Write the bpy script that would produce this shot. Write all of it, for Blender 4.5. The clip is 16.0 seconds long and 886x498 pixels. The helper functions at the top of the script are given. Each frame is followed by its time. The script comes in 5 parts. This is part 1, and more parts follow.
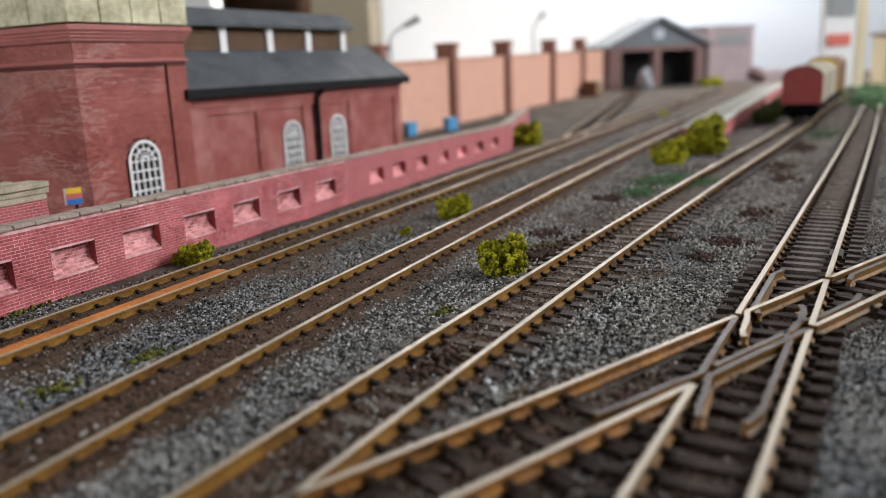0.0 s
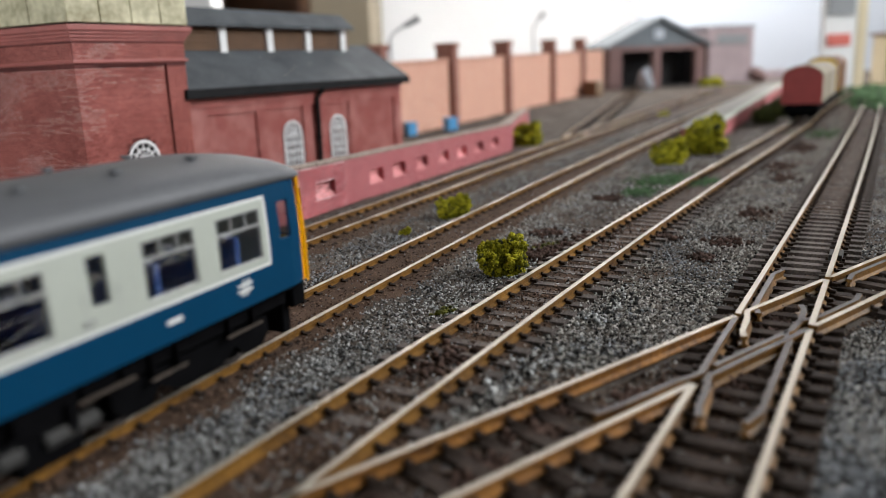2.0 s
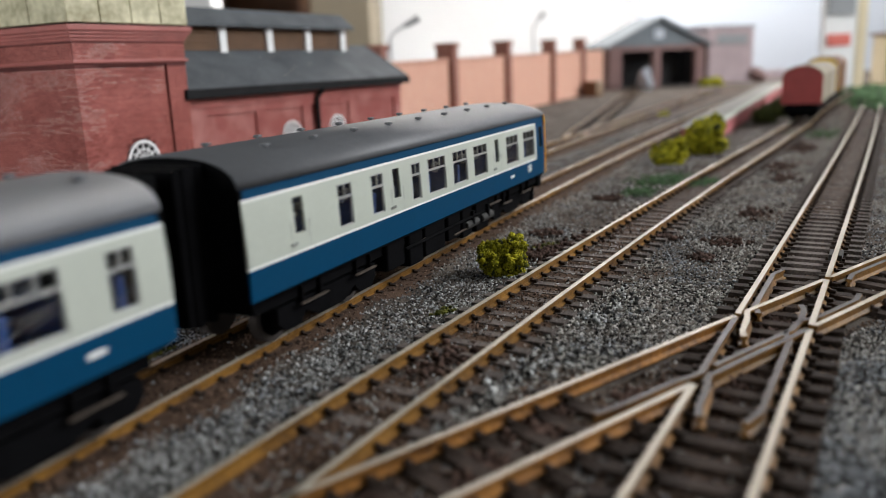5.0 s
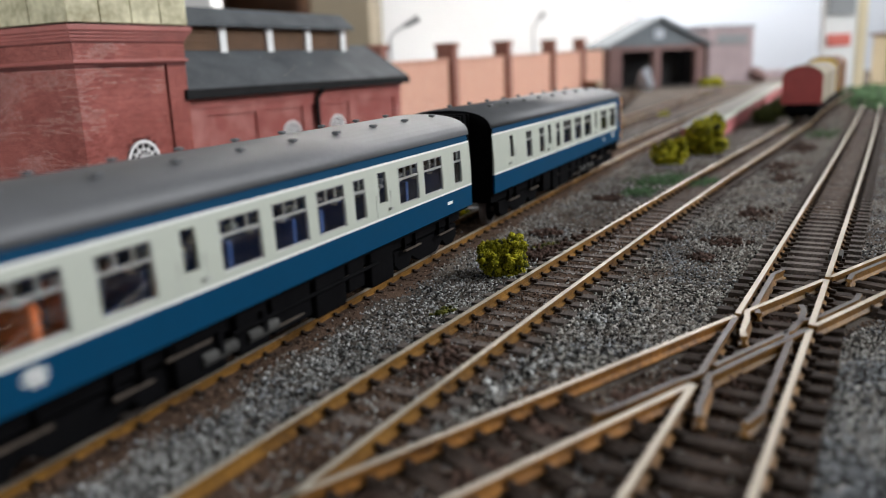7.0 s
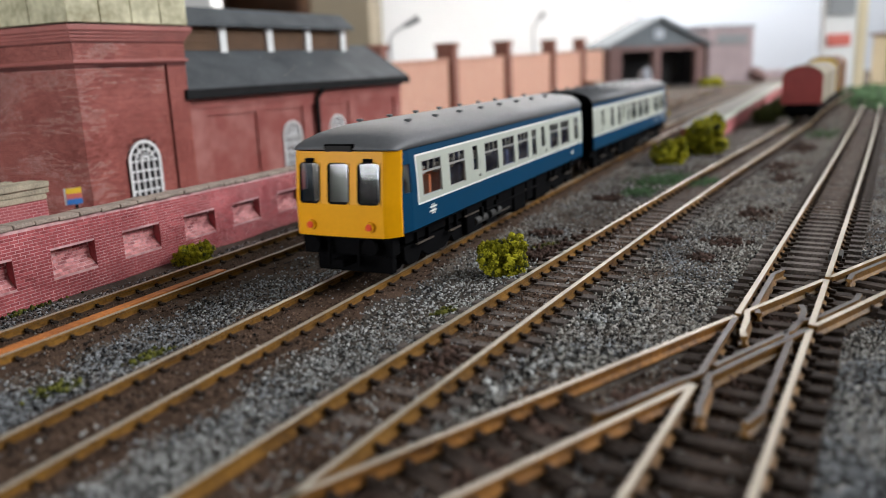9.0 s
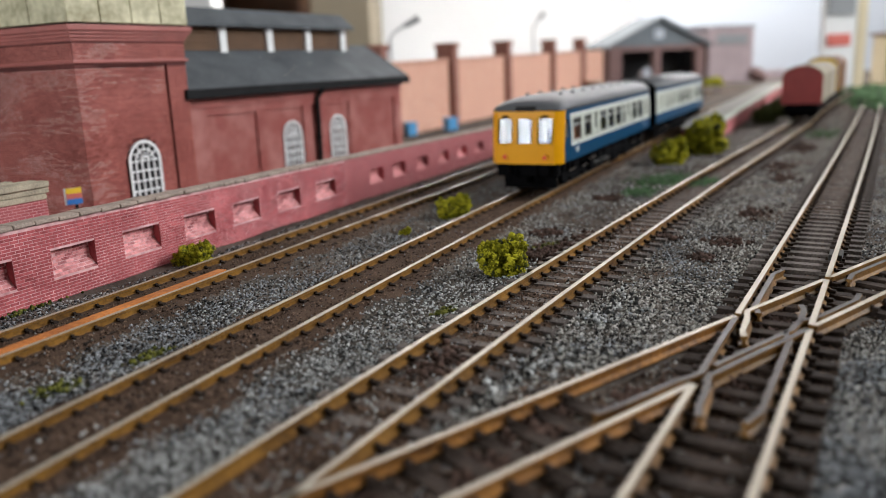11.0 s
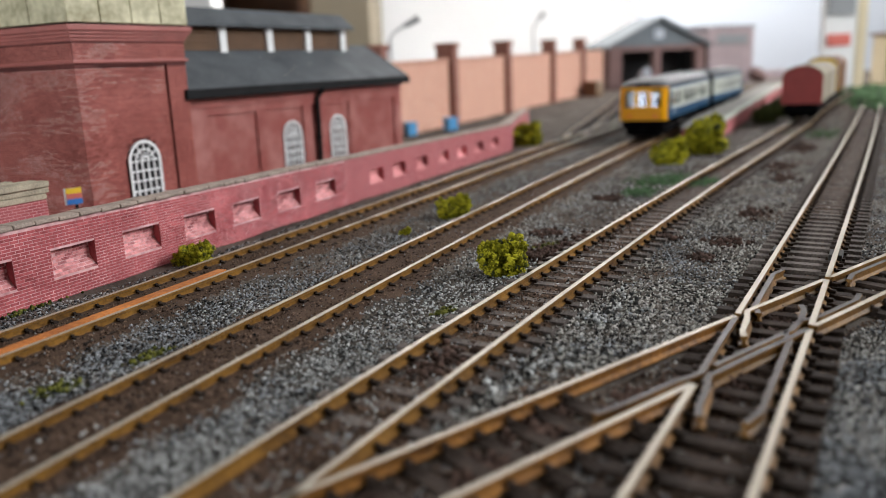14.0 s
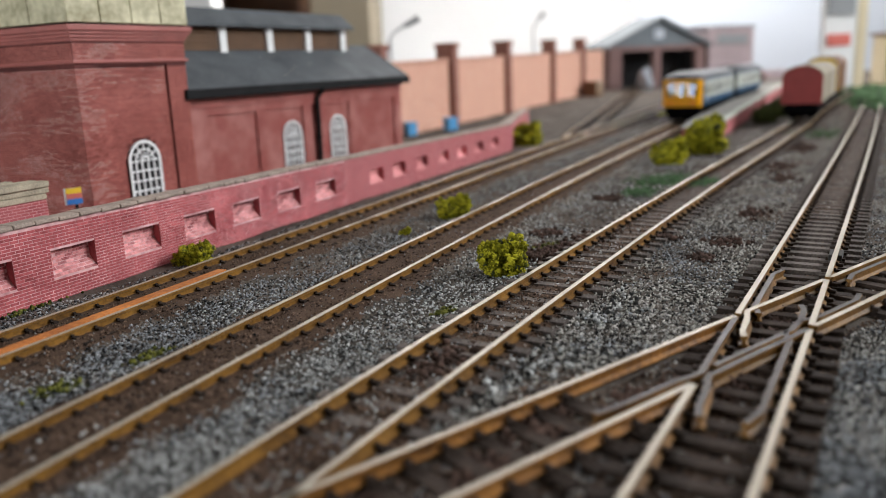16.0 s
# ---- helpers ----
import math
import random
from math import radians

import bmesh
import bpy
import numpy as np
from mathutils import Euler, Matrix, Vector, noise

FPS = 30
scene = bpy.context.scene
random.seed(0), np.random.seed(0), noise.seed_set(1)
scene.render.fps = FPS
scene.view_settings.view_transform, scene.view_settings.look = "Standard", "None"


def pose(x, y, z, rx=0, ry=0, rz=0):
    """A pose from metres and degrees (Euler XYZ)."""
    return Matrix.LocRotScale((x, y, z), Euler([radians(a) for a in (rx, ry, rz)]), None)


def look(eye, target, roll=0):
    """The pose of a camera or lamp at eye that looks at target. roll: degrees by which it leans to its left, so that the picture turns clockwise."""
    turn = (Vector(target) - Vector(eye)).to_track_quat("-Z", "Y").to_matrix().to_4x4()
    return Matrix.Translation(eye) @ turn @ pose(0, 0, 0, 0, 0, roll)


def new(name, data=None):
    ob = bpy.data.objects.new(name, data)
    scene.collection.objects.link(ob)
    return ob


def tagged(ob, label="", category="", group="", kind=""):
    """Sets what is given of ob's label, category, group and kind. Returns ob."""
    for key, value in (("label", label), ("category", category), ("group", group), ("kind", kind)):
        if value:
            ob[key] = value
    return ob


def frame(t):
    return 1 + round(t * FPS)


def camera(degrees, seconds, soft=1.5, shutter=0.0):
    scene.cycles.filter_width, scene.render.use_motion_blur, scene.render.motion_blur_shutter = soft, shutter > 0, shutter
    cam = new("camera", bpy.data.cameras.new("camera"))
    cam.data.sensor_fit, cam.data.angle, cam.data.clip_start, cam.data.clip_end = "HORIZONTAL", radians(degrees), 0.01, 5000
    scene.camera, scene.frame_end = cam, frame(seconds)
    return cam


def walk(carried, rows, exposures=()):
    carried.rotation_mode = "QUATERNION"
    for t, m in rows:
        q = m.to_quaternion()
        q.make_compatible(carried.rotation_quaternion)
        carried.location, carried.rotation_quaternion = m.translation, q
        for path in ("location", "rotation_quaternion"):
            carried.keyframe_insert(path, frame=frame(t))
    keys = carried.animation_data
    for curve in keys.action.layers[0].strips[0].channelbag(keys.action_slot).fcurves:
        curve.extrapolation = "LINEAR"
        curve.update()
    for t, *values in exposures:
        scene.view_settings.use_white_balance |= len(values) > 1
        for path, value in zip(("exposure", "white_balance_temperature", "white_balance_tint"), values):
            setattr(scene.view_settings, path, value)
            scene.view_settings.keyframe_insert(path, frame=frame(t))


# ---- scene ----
# A model railway in OO scale (track gauge 16.5 mm); z = 0 is the top of the rails.
cam = camera(58.52, 16.0, soft=0.6, shutter=0.5)
EYE = (0.0, 0.0, 0.0617)
TILT = 13.18
AIM = (0.0, math.cos(radians(TILT)), 0.0617 - math.sin(radians(TILT)))
walk(cam, [(0.0, look(EYE, AIM, -2.36)), (16.0, look(EYE, AIM, -2.36))], exposures=[(0.0, 0.50), (16.0, 0.50)])
cam.data.dof.use_dof = True
cam.data.dof.focus_distance = 0.235
cam.data.dof.aperture_fstop = 10.6

# ---- light ----
world = bpy.data.worlds.new("daylight")
scene.world = world
world.use_nodes = True
wn = world.node_tree
sky = wn.nodes.new("ShaderNodeTexSky")
sky.sky_type, sky.sun_disc = "NISHITA", False
sky.sun_elevation, sky.sun_rotation = radians(40), radians(100)
wn.links.new(sky.outputs[0], wn.nodes["Background"].inputs[0])
wn.nodes["Background"].inputs[1].default_value = 0.1


def area(name, m, sx, sy, watts, colour):
    d = bpy.data.lights.new(name, "AREA")
    d.shape, d.size, d.size_y, d.energy, d.color = "RECTANGLE", sx, sy, watts, colour
    ob = new(name, d)
    ob.matrix_basis = m
    return ob


area("window_daylight", look((1.72, 0.50, 1.02), (0.0, 0.30, 0.0)), 1.3, 0.95, 35, (0.96, 0.98, 1.0))
# Added fill for the tower's left face, set as a low window.
area("west_fill", look((-1.47, -0.95, 0.38), (-0.1, 0.2, 0.10)), 1.1, 0.5, 14, (0.95, 0.98, 1.0))
area("south_window_daylight", look((0.55, -1.56, 0.55), (0.40, 0.2, 0.20)), 0.6, 0.5, 1.2, (0.95, 0.98, 1.0))
# Unseen fill, added to brighten the backscene and the white wall.
area("backdrop_fill", look((0.35, 2.12, 0.74), (0.35, 2.12, 0.0)), 1.6, 0.10, 25, (1.0, 0.98, 0.97))


# ---- materials ----
def mat(name, colour, rough=0.6, metal=0.0, vary=0.25, scale=200.0, fine=1500.0, bump=0.15, island=0.0, depth=0.0004, tint=None, spec=0.5):
    """A surface with stains at one scale, grain at a finer one, and relief."""
    m = bpy.data.materials.new(name)
    m.use_nodes = True
    n, l = m.node_tree.nodes, m.node_tree.links
    b = n["Principled BSDF"]
    b.inputs["Roughness"].default_value, b.inputs["Metallic"].default_value = rough, metal
    b.inputs["Specular IOR Level"].default_value = spec
    co = n.new("ShaderNodeTexCoord")
    big, small = n.new("ShaderNodeTexNoise"), n.new("ShaderNodeTexNoise")
    for t, s in ((big, scale), (small, fine)):
        t.inputs["Scale"].default_value, t.inputs["Detail"].default_value = s, 4
        l.new(co.outputs["Object"], t.inputs["Vector"])
    ramp = n.new("ShaderNodeValToRGB")
    dark = tuple(c * (1 - vary) for c in colour)
    light = tuple(min(1, c * (1 + vary)) for c in (tint or colour))
    ramp.color_ramp.elements[0].color, ramp.color_ramp.elements[0].position = (*dark, 1), 0.3
    ramp.color_ramp.elements[1].color, ramp.color_ramp.elements[1].position = (*light, 1), 0.7
    mixv = n.new("ShaderNodeMath")
    mixv.operation = "MULTIPLY_ADD"
    mixv.inputs[1].default_value = 0.45
    half = n.new("ShaderNodeMath")
    half.operation = "MULTIPLY"
    half.inputs[1].default_value = 0.55
    l.new(big.outputs[0], half.inputs[0])
    l.new(small.outputs[0], mixv.inputs[0])
    l.new(half.outputs[0], mixv.inputs[2])
    src = mixv.outputs[0]
    if island:
        geo = n.new("ShaderNodeNewGeometry")
        add = n.new("ShaderNodeMath")
        add.operation = "MULTIPLY_ADD"
        add.inputs[1].default_value = island
        sub = n.new("ShaderNodeMath")
        sub.operation = "SUBTRACT"
        sub.inputs[1].default_value = 0.5 * island
        l.new(geo.outputs["Random Per Island"], add.inputs[0])
        l.new(src, sub.inputs[0])
        l.new(sub.outputs[0], add.inputs[2])
        src = add.outputs[0]
    l.new(src, ramp.inputs[0])
    l.new(ramp.outputs[0], b.inputs["Base Color"])
    if bump:
        bp = n.new("ShaderNodeBump")
        bp.inputs["Strength"].default_value, bp.inputs["Distance"].default_value = bump, depth
        l.new(small.outputs[0], bp.inputs["Height"])
        l.new(bp.outputs[0], b.inputs["Normal"])
    return m


def brick_mat(name, c1, c2, mortar, width=0.0029, row=0.00098, joint=0.00011, rough=0.5, fade=0.35, relief=0.5, wash=None):
    """Brickwork in running bond, laid along local x and y, with worn and washed-out patches."""
    m = bpy.data.materials.new(name)
    m.use_nodes = True
    n, l = m.node_tree.nodes, m.node_tree.links
    b = n["Principled BSDF"]
    b.inputs["Roughness"].default_value = rough
    co = n.new("ShaderNodeTexCoord")
    sep, comb, add = n.new("ShaderNodeSeparateXYZ"), n.new("ShaderNodeCombineXYZ"), n.new("ShaderNodeMath")
    l.new(co.outputs["Object"], sep.inputs[0])
    l.new(sep.outputs[0], add.inputs[0])
    l.new(sep.outputs[1], add.inputs[1])
    l.new(add.outputs[0], comb.inputs[0])
    l.new(sep.outputs[2], comb.inputs[1])
    br = n.new("ShaderNodeTexBrick")
    l.new(comb.outputs[0], br.inputs["Vector"])
    br.inputs["Scale"].default_value = 1.0
    br.inputs["Brick Width"].default_value, br.inputs["Row Height"].default_value = width, row
    br.inputs["Mortar Size"].default_value, br.inputs["Mortar Smooth"].default_value = joint, 0.3
    br.inputs["Color1"].default_value, br.inputs["Color2"].default_value = (*c1, 1), (*c2, 1)
    br.inputs["Mortar"].default_value = (*mortar, 1)
    stain = n.new("ShaderNodeTexNoise")
    stain.inputs["Scale"].default_value, stain.inputs["Detail"].default_value = 70.0, 5
    l.new(co.outputs["Object"], stain.inputs["Vector"])
    ramp = n.new("ShaderNodeValToRGB")
    ramp.color_ramp.elements[0].position, ramp.color_ramp.elements[1].position = 0.42, 0.72
    ramp.color_ramp.elements[0].color = (0, 0, 0, 1)
    ramp.color_ramp.elements[1].color = (fade, fade, fade, 1)
    l.new(stain.outputs[0], ramp.inputs[0])
    mx = n.new("ShaderNodeMix")
    mx.data_type = "RGBA"
    mx.inputs["B"].default_value = (*(wash or mortar), 1)
    l.new(ramp.outputs[0], mx.inputs["Factor"])
    l.new(br.outputs["Color"], mx.inputs["A"])
    l.new(mx.outputs["Result"], b.inputs["Base Color"])
    inv = n.new("ShaderNodeMath")
    inv.operation = "SUBTRACT"
    inv.inputs[0].default_value = 1.0
    l.new(br.outputs["Fac"], inv.inputs[1])
    bp = n.new("ShaderNodeBump")
    bp.inputs["Strength"].default_value, bp.inputs["Distance"].default_value = relief, 0.00015
    l.new(inv.outputs[0], bp.inputs["Height"])
    l.new(bp.outputs[0], b.inputs["Normal"])
    return m


def glass_mat(name, colour, rough=0.04):
    m = bpy.data.materials.new(name)
    m.use_nodes = True
    b = m.node_tree.nodes["Principled BSDF"]
    b.inputs["Base Color"].default_value = (*colour, 1)
    b.inputs["Roughness"].default_value = rough
    b.inputs["Transmission Weight"].default_value = 1.0
    b.inputs["IOR"].default_value = 1.45
    return m


def glow_mat(name, colour, strength):
    m = bpy.data.materials.new(name)
    m.use_nodes = True
    b = m.node_tree.nodes["Principled BSDF"]
    b.inputs["Base Color"].default_value = (*colour, 1)
    b.inputs["Emission Color"].default_value = (*colour, 1)
    b.inputs["Emission Strength"].default_value = strength
    return m


M_GROUND = mat("ash_and_dirt", (0.032, 0.025, 0.021), 0.95, vary=0.55, scale=38, fine=1400, bump=0.8, depth=0.0006, tint=(0.120, 0.100, 0.084), spec=0.12)
M_DIRT = mat("brown_track_dirt", (0.084, 0.053, 0.037), 0.95, vary=0.4, scale=120, fine=2500, bump=0.7, depth=0.0004, spec=0.1)
M_BALLAST = mat("grey_ballast", (0.10, 0.097, 0.093), 0.9, vary=0.75, scale=45, fine=900, bump=0.2, island=0.95, tint=(0.31, 0.312, 0.306), spec=0.2)
M_BALLAST_BROWN = mat("brownish_grey_ballast", (0.088, 0.087, 0.083), 0.9, vary=0.85, scale=40, fine=900, bump=0.2, island=0.95, tint=(0.31, 0.30, 0.28), spec=0.2)
M_CRUMB = mat("brown_dirt_crumb", (0.060, 0.036, 0.026), 0.95, vary=0.45, scale=60, fine=900, bump=0.2, island=0.75, tint=(0.150, 0.098, 0.070), spec=0.15)
M_BALLAST_DARK = mat("dark_ballast", (0.06, 0.064, 0.071), 0.9, vary=0.85, scale=60, fine=900, bump=0.2, island=0.95, tint=(0.185, 0.194, 0.205), spec=0.2)
M_RUSTY = mat("rust_brown_debris", (0.062, 0.038, 0.030), 0.95, vary=0.5, scale=200, fine=1500, island=0.8, spec=0.1)
M_RAILTOP = mat("worn_rail_head", (0.46, 0.405, 0.325), 0.46, metal=0.3, vary=0.25, scale=40, fine=3000, bump=0.1, depth=0.0001)
M_RAIL = mat("rust_painted_rail_side", (0.055, 0.022, 0.010), 0.40, metal=0.0, vary=0.5, scale=55, fine=900, bump=0.4, depth=0.0003, tint=(0.200, 0.098, 0.018), spec=0.35)
# Brighter rail side: orange rust, with glints put into its colour.
M_RUSTGLINT = mat("rusty_rail_side_with_painted_glints", (0.075, 0.026, 0.011), 0.34, vary=0.5, scale=70, fine=700, bump=0.5, depth=0.0004, tint=(0.30, 0.135, 0.030), spec=0.5)
M_DULL = mat("dull_grey_check_rail", (0.070, 0.058, 0.052), 0.5, metal=0.3, vary=0.3, scale=120, fine=1500, bump=0.2)
M_ORANGE = mat("orange_rust_paint", (0.36, 0.090, 0.014), 0.7, vary=0.35, scale=70, fine=900, bump=0.4, tint=(0.56, 0.20, 0.04))
M_SLEEPER = mat("weathered_plastic_sleeper", (0.014, 0.0098, 0.008), 0.72, vary=0.5, scale=90, fine=1800, bump=0.4, tint=(0.048, 0.034, 0.027), spec=0.1)
M_SLEEPER_DUSTY = mat("dusty_grey_brown_sleeper", (0.050, 0.040, 0.036), 0.8, vary=0.5, scale=110, fine=1500, bump=0.5, tint=(0.150, 0.125, 0.112), spec=0.15)
M_WALLBRICK = brick_mat("pink_red_brickwork", (0.38, 0.070, 0.080), (0.29, 0.05, 0.06), (0.58, 0.28, 0.28), rough=0.6, fade=0.5, wash=(0.50, 0.15, 0.155))
M_TOWERBRICK = brick_mat("glossy_red_brickwork", (0.37, 0.105, 0.090), (0.32, 0.088, 0.076), (0.24, 0.07, 0.062), rough=0.34, fade=0.7, wash=(0.52, 0.25, 0.22), joint=0.00014, relief=1.0)
M_MORTAR = mat("pale_pink_mortar_wash", (0.34, 0.10, 0.11), 0.7, vary=0.1, scale=90, fine=300, bump=0.1, tint=(0.86, 0.58, 0.58), spec=0.3)
M_WALLPIECE = mat("pink_red_brick", (0.27, 0.034, 0.044), 0.45, vary=0.35, scale=42, fine=700, bump=0.3, island=0.16, tint=(0.46, 0.105, 0.115), spec=0.3)
M_PANELPIECE = mat("paler_pink_brick", (0.34, 0.060, 0.070), 0.5, vary=0.3, scale=60, fine=900, bump=0.3, island=0.30, tint=(0.66, 0.28, 0.28), spec=0.3)
M_TOWERPIECE = mat("glossy_red_brick", (0.33, 0.078, 0.062), 0.28, vary=0.25, scale=50, fine=1500, bump=0.1, island=0.16, tint=(0.44, 0.145, 0.122), spec=0.5)
# Dry-brushed pale colour that carries the glints of the glossy brick edges.
M_EDGEGLINT = mat("pale_dry_brushed_edge_highlight", (0.50, 0.28, 0.25), 0.4, vary=0.25, scale=200, fine=900, bump=0.1, tint=(0.74, 0.58, 0.54))
M_TOWERMORTAR = mat("dark_red_mortar", (0.075, 0.012, 0.010), 0.6, vary=0.25, scale=55, fine=500, bump=0.1, tint=(0.14, 0.03, 0.025), spec=0.3)
M_REDPAINT = mat("red_painted_moulding", (0.36, 0.105, 0.090), 0.42, vary=0.25, scale=80, fine=900, bump=0.1)
M_FARBRICK = brick_mat("orange_brick_paper", (0.62, 0.32, 0.23), (0.56, 0.28, 0.19), (0.68, 0.46, 0.37), rough=0.8, fade=0.5, wash=(0.70, 0.40, 0.29))
M_FARPIER = brick_mat("dark_red_brick_pier", (0.24, 0.085, 0.06), (0.20, 0.07, 0.05), (0.34, 0.18, 0.14), rough=0.8)
M_COPING = mat("weathered_stone_coping", (0.34, 0.27, 0.225), 0.85, vary=0.45, scale=250, fine=1800, bump=0.6)
M_TANK = mat("cream_iron_tank_panel", (0.42, 0.37, 0.20), 0.55, vary=0.38, scale=85, fine=350, bump=0.2, tint=(0.55, 0.52, 0.36))
M_SLATE = mat("dark_slate_roof", (0.052, 0.059, 0.067), 0.72, vary=0.35, scale=70, fine=900, bump=0.3, tint=(0.078, 0.086, 0.094), spec=0.35)
M_BLACK = mat("black_paint", (0.010, 0.010, 0.011), 0.6, vary=0.4, scale=120, fine=900, bump=0.1, spec=0.12)
M_WHITE = mat("white_moulded_plastic", (0.74, 0.74, 0.74), 0.5, vary=0.1, scale=200, fine=900, bump=0.05)
M_BROWN = mat("brown_louvre_paint", (0.14, 0.075, 0.04), 0.6, vary=0.3, scale=90, fine=900)
M_DARK = mat("dark_interior", (0.012, 0.011, 0.012), 0.8, vary=0.3, bump=0)
M_WOOD = mat("weathered_timber", (0.38, 0.33, 0.24), 0.8, vary=0.4, scale=160, fine=1500, bump=0.5)
M_BUSH = mat("yellow_green_foam_foliage", (0.235, 0.228, 0.011), 0.95, vary=0.5, scale=350, fine=2000, bump=0.5, island=0.8, tint=(0.30, 0.28, 0.018), spec=0.1)
M_BUSHD = mat("dark_green_foam_foliage", (0.05, 0.06, 0.01), 0.95, vary=0.5, scale=350, fine=2000, bump=0.5, island=0.7)
M_MOSS = mat("olive_moss", (0.060, 0.070, 0.014), 0.95, vary=0.5, scale=350, fine=2000, island=0.8, tint=(0.115, 0.115, 0.025), spec=0.1)
M_GRASS = mat("green_scatter", (0.045, 0.10, 0.035), 0.95, vary=0.5, scale=120, fine=1500, island=0.8)
M_BLUE = mat("rail_blue_paint", (0.001, 0.043, 0.102), 0.40, vary=0.06, scale=90, fine=900, bump=0.03, spec=0.10)
M_CREAM = mat("pale_grey_paint", (0.45, 0.48, 0.42), 0.38, vary=0.05, scale=90, fine=900, bump=0.03)
M_LINE = mat("white_lining", (0.78, 0.79, 0.76), 0.4, vary=0.05, bump=0)
M_YELLOW = mat("warning_yellow_paint", (0.84, 0.375, 0.0), 0.40, vary=0.05, scale=90, fine=900, bump=0.03, spec=0.2)
M_ROOF = mat("grey_coach_roof", (0.108, 0.112, 0.120), 0.52, vary=0.14, scale=60, fine=900, bump=0.06, spec=0.35)
M_FRAME = mat("grey_window_frame", (0.45, 0.46, 0.45), 0.35, metal=0.5, vary=0.1, bump=0)
M_GLASS = glass_mat("tinted_coach_glazing", (0.56, 0.58, 0.60))
M_SCREEN = glass_mat("clear_windscreen", (0.86, 0.87, 0.88))
M_SEAT = mat("blue_seat_moulding", (0.020, 0.065, 0.22), 0.7, vary=0.2, bump=0)
M_ORANGESEAT = mat("orange_brown_interior", (0.70, 0.17, 0.045), 0.7, vary=0.3, scale=300, bump=0)
M_UNDER = mat("black_underframe", (0.0035, 0.0035, 0.004), 0.8, vary=0.4, scale=200, fine=900, spec=0.03)
M_TANKGREY = mat("dull_grey_metal", (0.040, 0.039, 0.037), 0.6, vary=0.4, scale=200, fine=900, spec=0.2)
# Paler than the underframe: the light the boards catch is in the colour.
M_STEP = mat("light_catching_step_board", (0.075, 0.058, 0.046), 0.5, vary=0.5, scale=250, fine=900, bump=0.1)
M_STEEL = mat("turned_wheel_steel", (0.30, 0.29, 0.28), 0.35, metal=1.0, vary=0.15, bump=0)
M_TAIL = mat("red_tail_lamp", (0.75, 0.06, 0.01), 0.3, vary=0.05, bump=0)
M_VANRED = mat("bauxite_red_van", (0.29, 0.032, 0.028), 0.6, vary=0.2, scale=120, fine=900)
M_VANSIDE = mat("pale_wagon_load", (0.28, 0.24, 0.18), 0.8, vary=0.3, scale=120, fine=900)
M_WALL = mat("white_painted_wall", (0.86, 0.86, 0.86), 0.9, vary=0.03, scale=3, fine=60, bump=0.05)
M_WALLTONE = mat("beige_painted_wall", (0.24, 0.225, 0.20), 0.9, vary=0.05, scale=3, fine=60, bump=0.05)
M_GREYBOARD = mat("pale_blue_grey_backscene", (0.46, 0.495, 0.55), 0.9, vary=0.03, scale=3, fine=60, bump=0.05)
M_TAUPE = mat("taupe_cupboard_side", (0.22, 0.185, 0.13), 0.8, vary=0.08, scale=4, fine=80)
M_SHELF = mat("brown_wood_shelf", (0.16, 0.07, 0.028), 0.5, vary=0.4, scale=12, fine=150)
M_CARPET = mat("grey_carpet", (0.16, 0.15, 0.14), 0.95, vary=0.2, scale=8, fine=400)
M_PLY = mat("plywood", (0.42, 0.30, 0.17), 0.7, vary=0.2, scale=12, fine=200)
M_PLATFORM = mat("grey_platform_surface", (0.22, 0.21, 0.19), 0.9, vary=0.25, scale=90, fine=900)
M_SHEDROOF = mat("blue_grey_corrugated_sheet", (0.13, 0.15, 0.165), 0.7, vary=0.2, scale=60, fine=600)
M_SHEDWALL = mat("dull_pink_brick_shed", (0.20, 0.12, 0.112), 0.85, vary=0.2, scale=60, fine=600)
M_PALEPINK = mat("faded_pink_grey_building", (0.38, 0.30, 0.31), 0.85, vary=0.2, scale=30, fine=300)
M_STONEWHITE = mat("grubby_white_edging", (0.42, 0.43, 0.37), 0.8, vary=0.25, scale=120, fine=900)
M_SIGNRED = mat("red_print", (0.60, 0.14, 0.11), 0.6, vary=0.1, bump=0)
M_SIGNYEL = mat("yellow_print", (0.80, 0.52, 0.03), 0.5, vary=0.08, bump=0)
M_SIGNBLUE = mat("blue_print", (0.03, 0.17, 0.50), 0.5, vary=0.08, bump=0)
M_TARP = mat("bright_blue_plastic", (0.10, 0.38, 0.72), 0.5, vary=0.15, bump=0)
M_BUFF = mat("cream_card", (0.62, 0.53, 0.36), 0.8, vary=0.1, scale=20, fine=300)
M_GREYCARD = mat("grey_card", (0.26, 0.27, 0.28), 0.8, vary=0.15, scale=20, fine=300)
M_LAMPPOST = mat("pale_grey_lamp_post", (0.30, 0.31, 0.32), 0.6, vary=0.2, bump=0)
# Glow of the added fill fixture.
M_FILLGLOW = glow_mat("fill_diffuser", (1.0, 0.96, 0.9), 1.5)


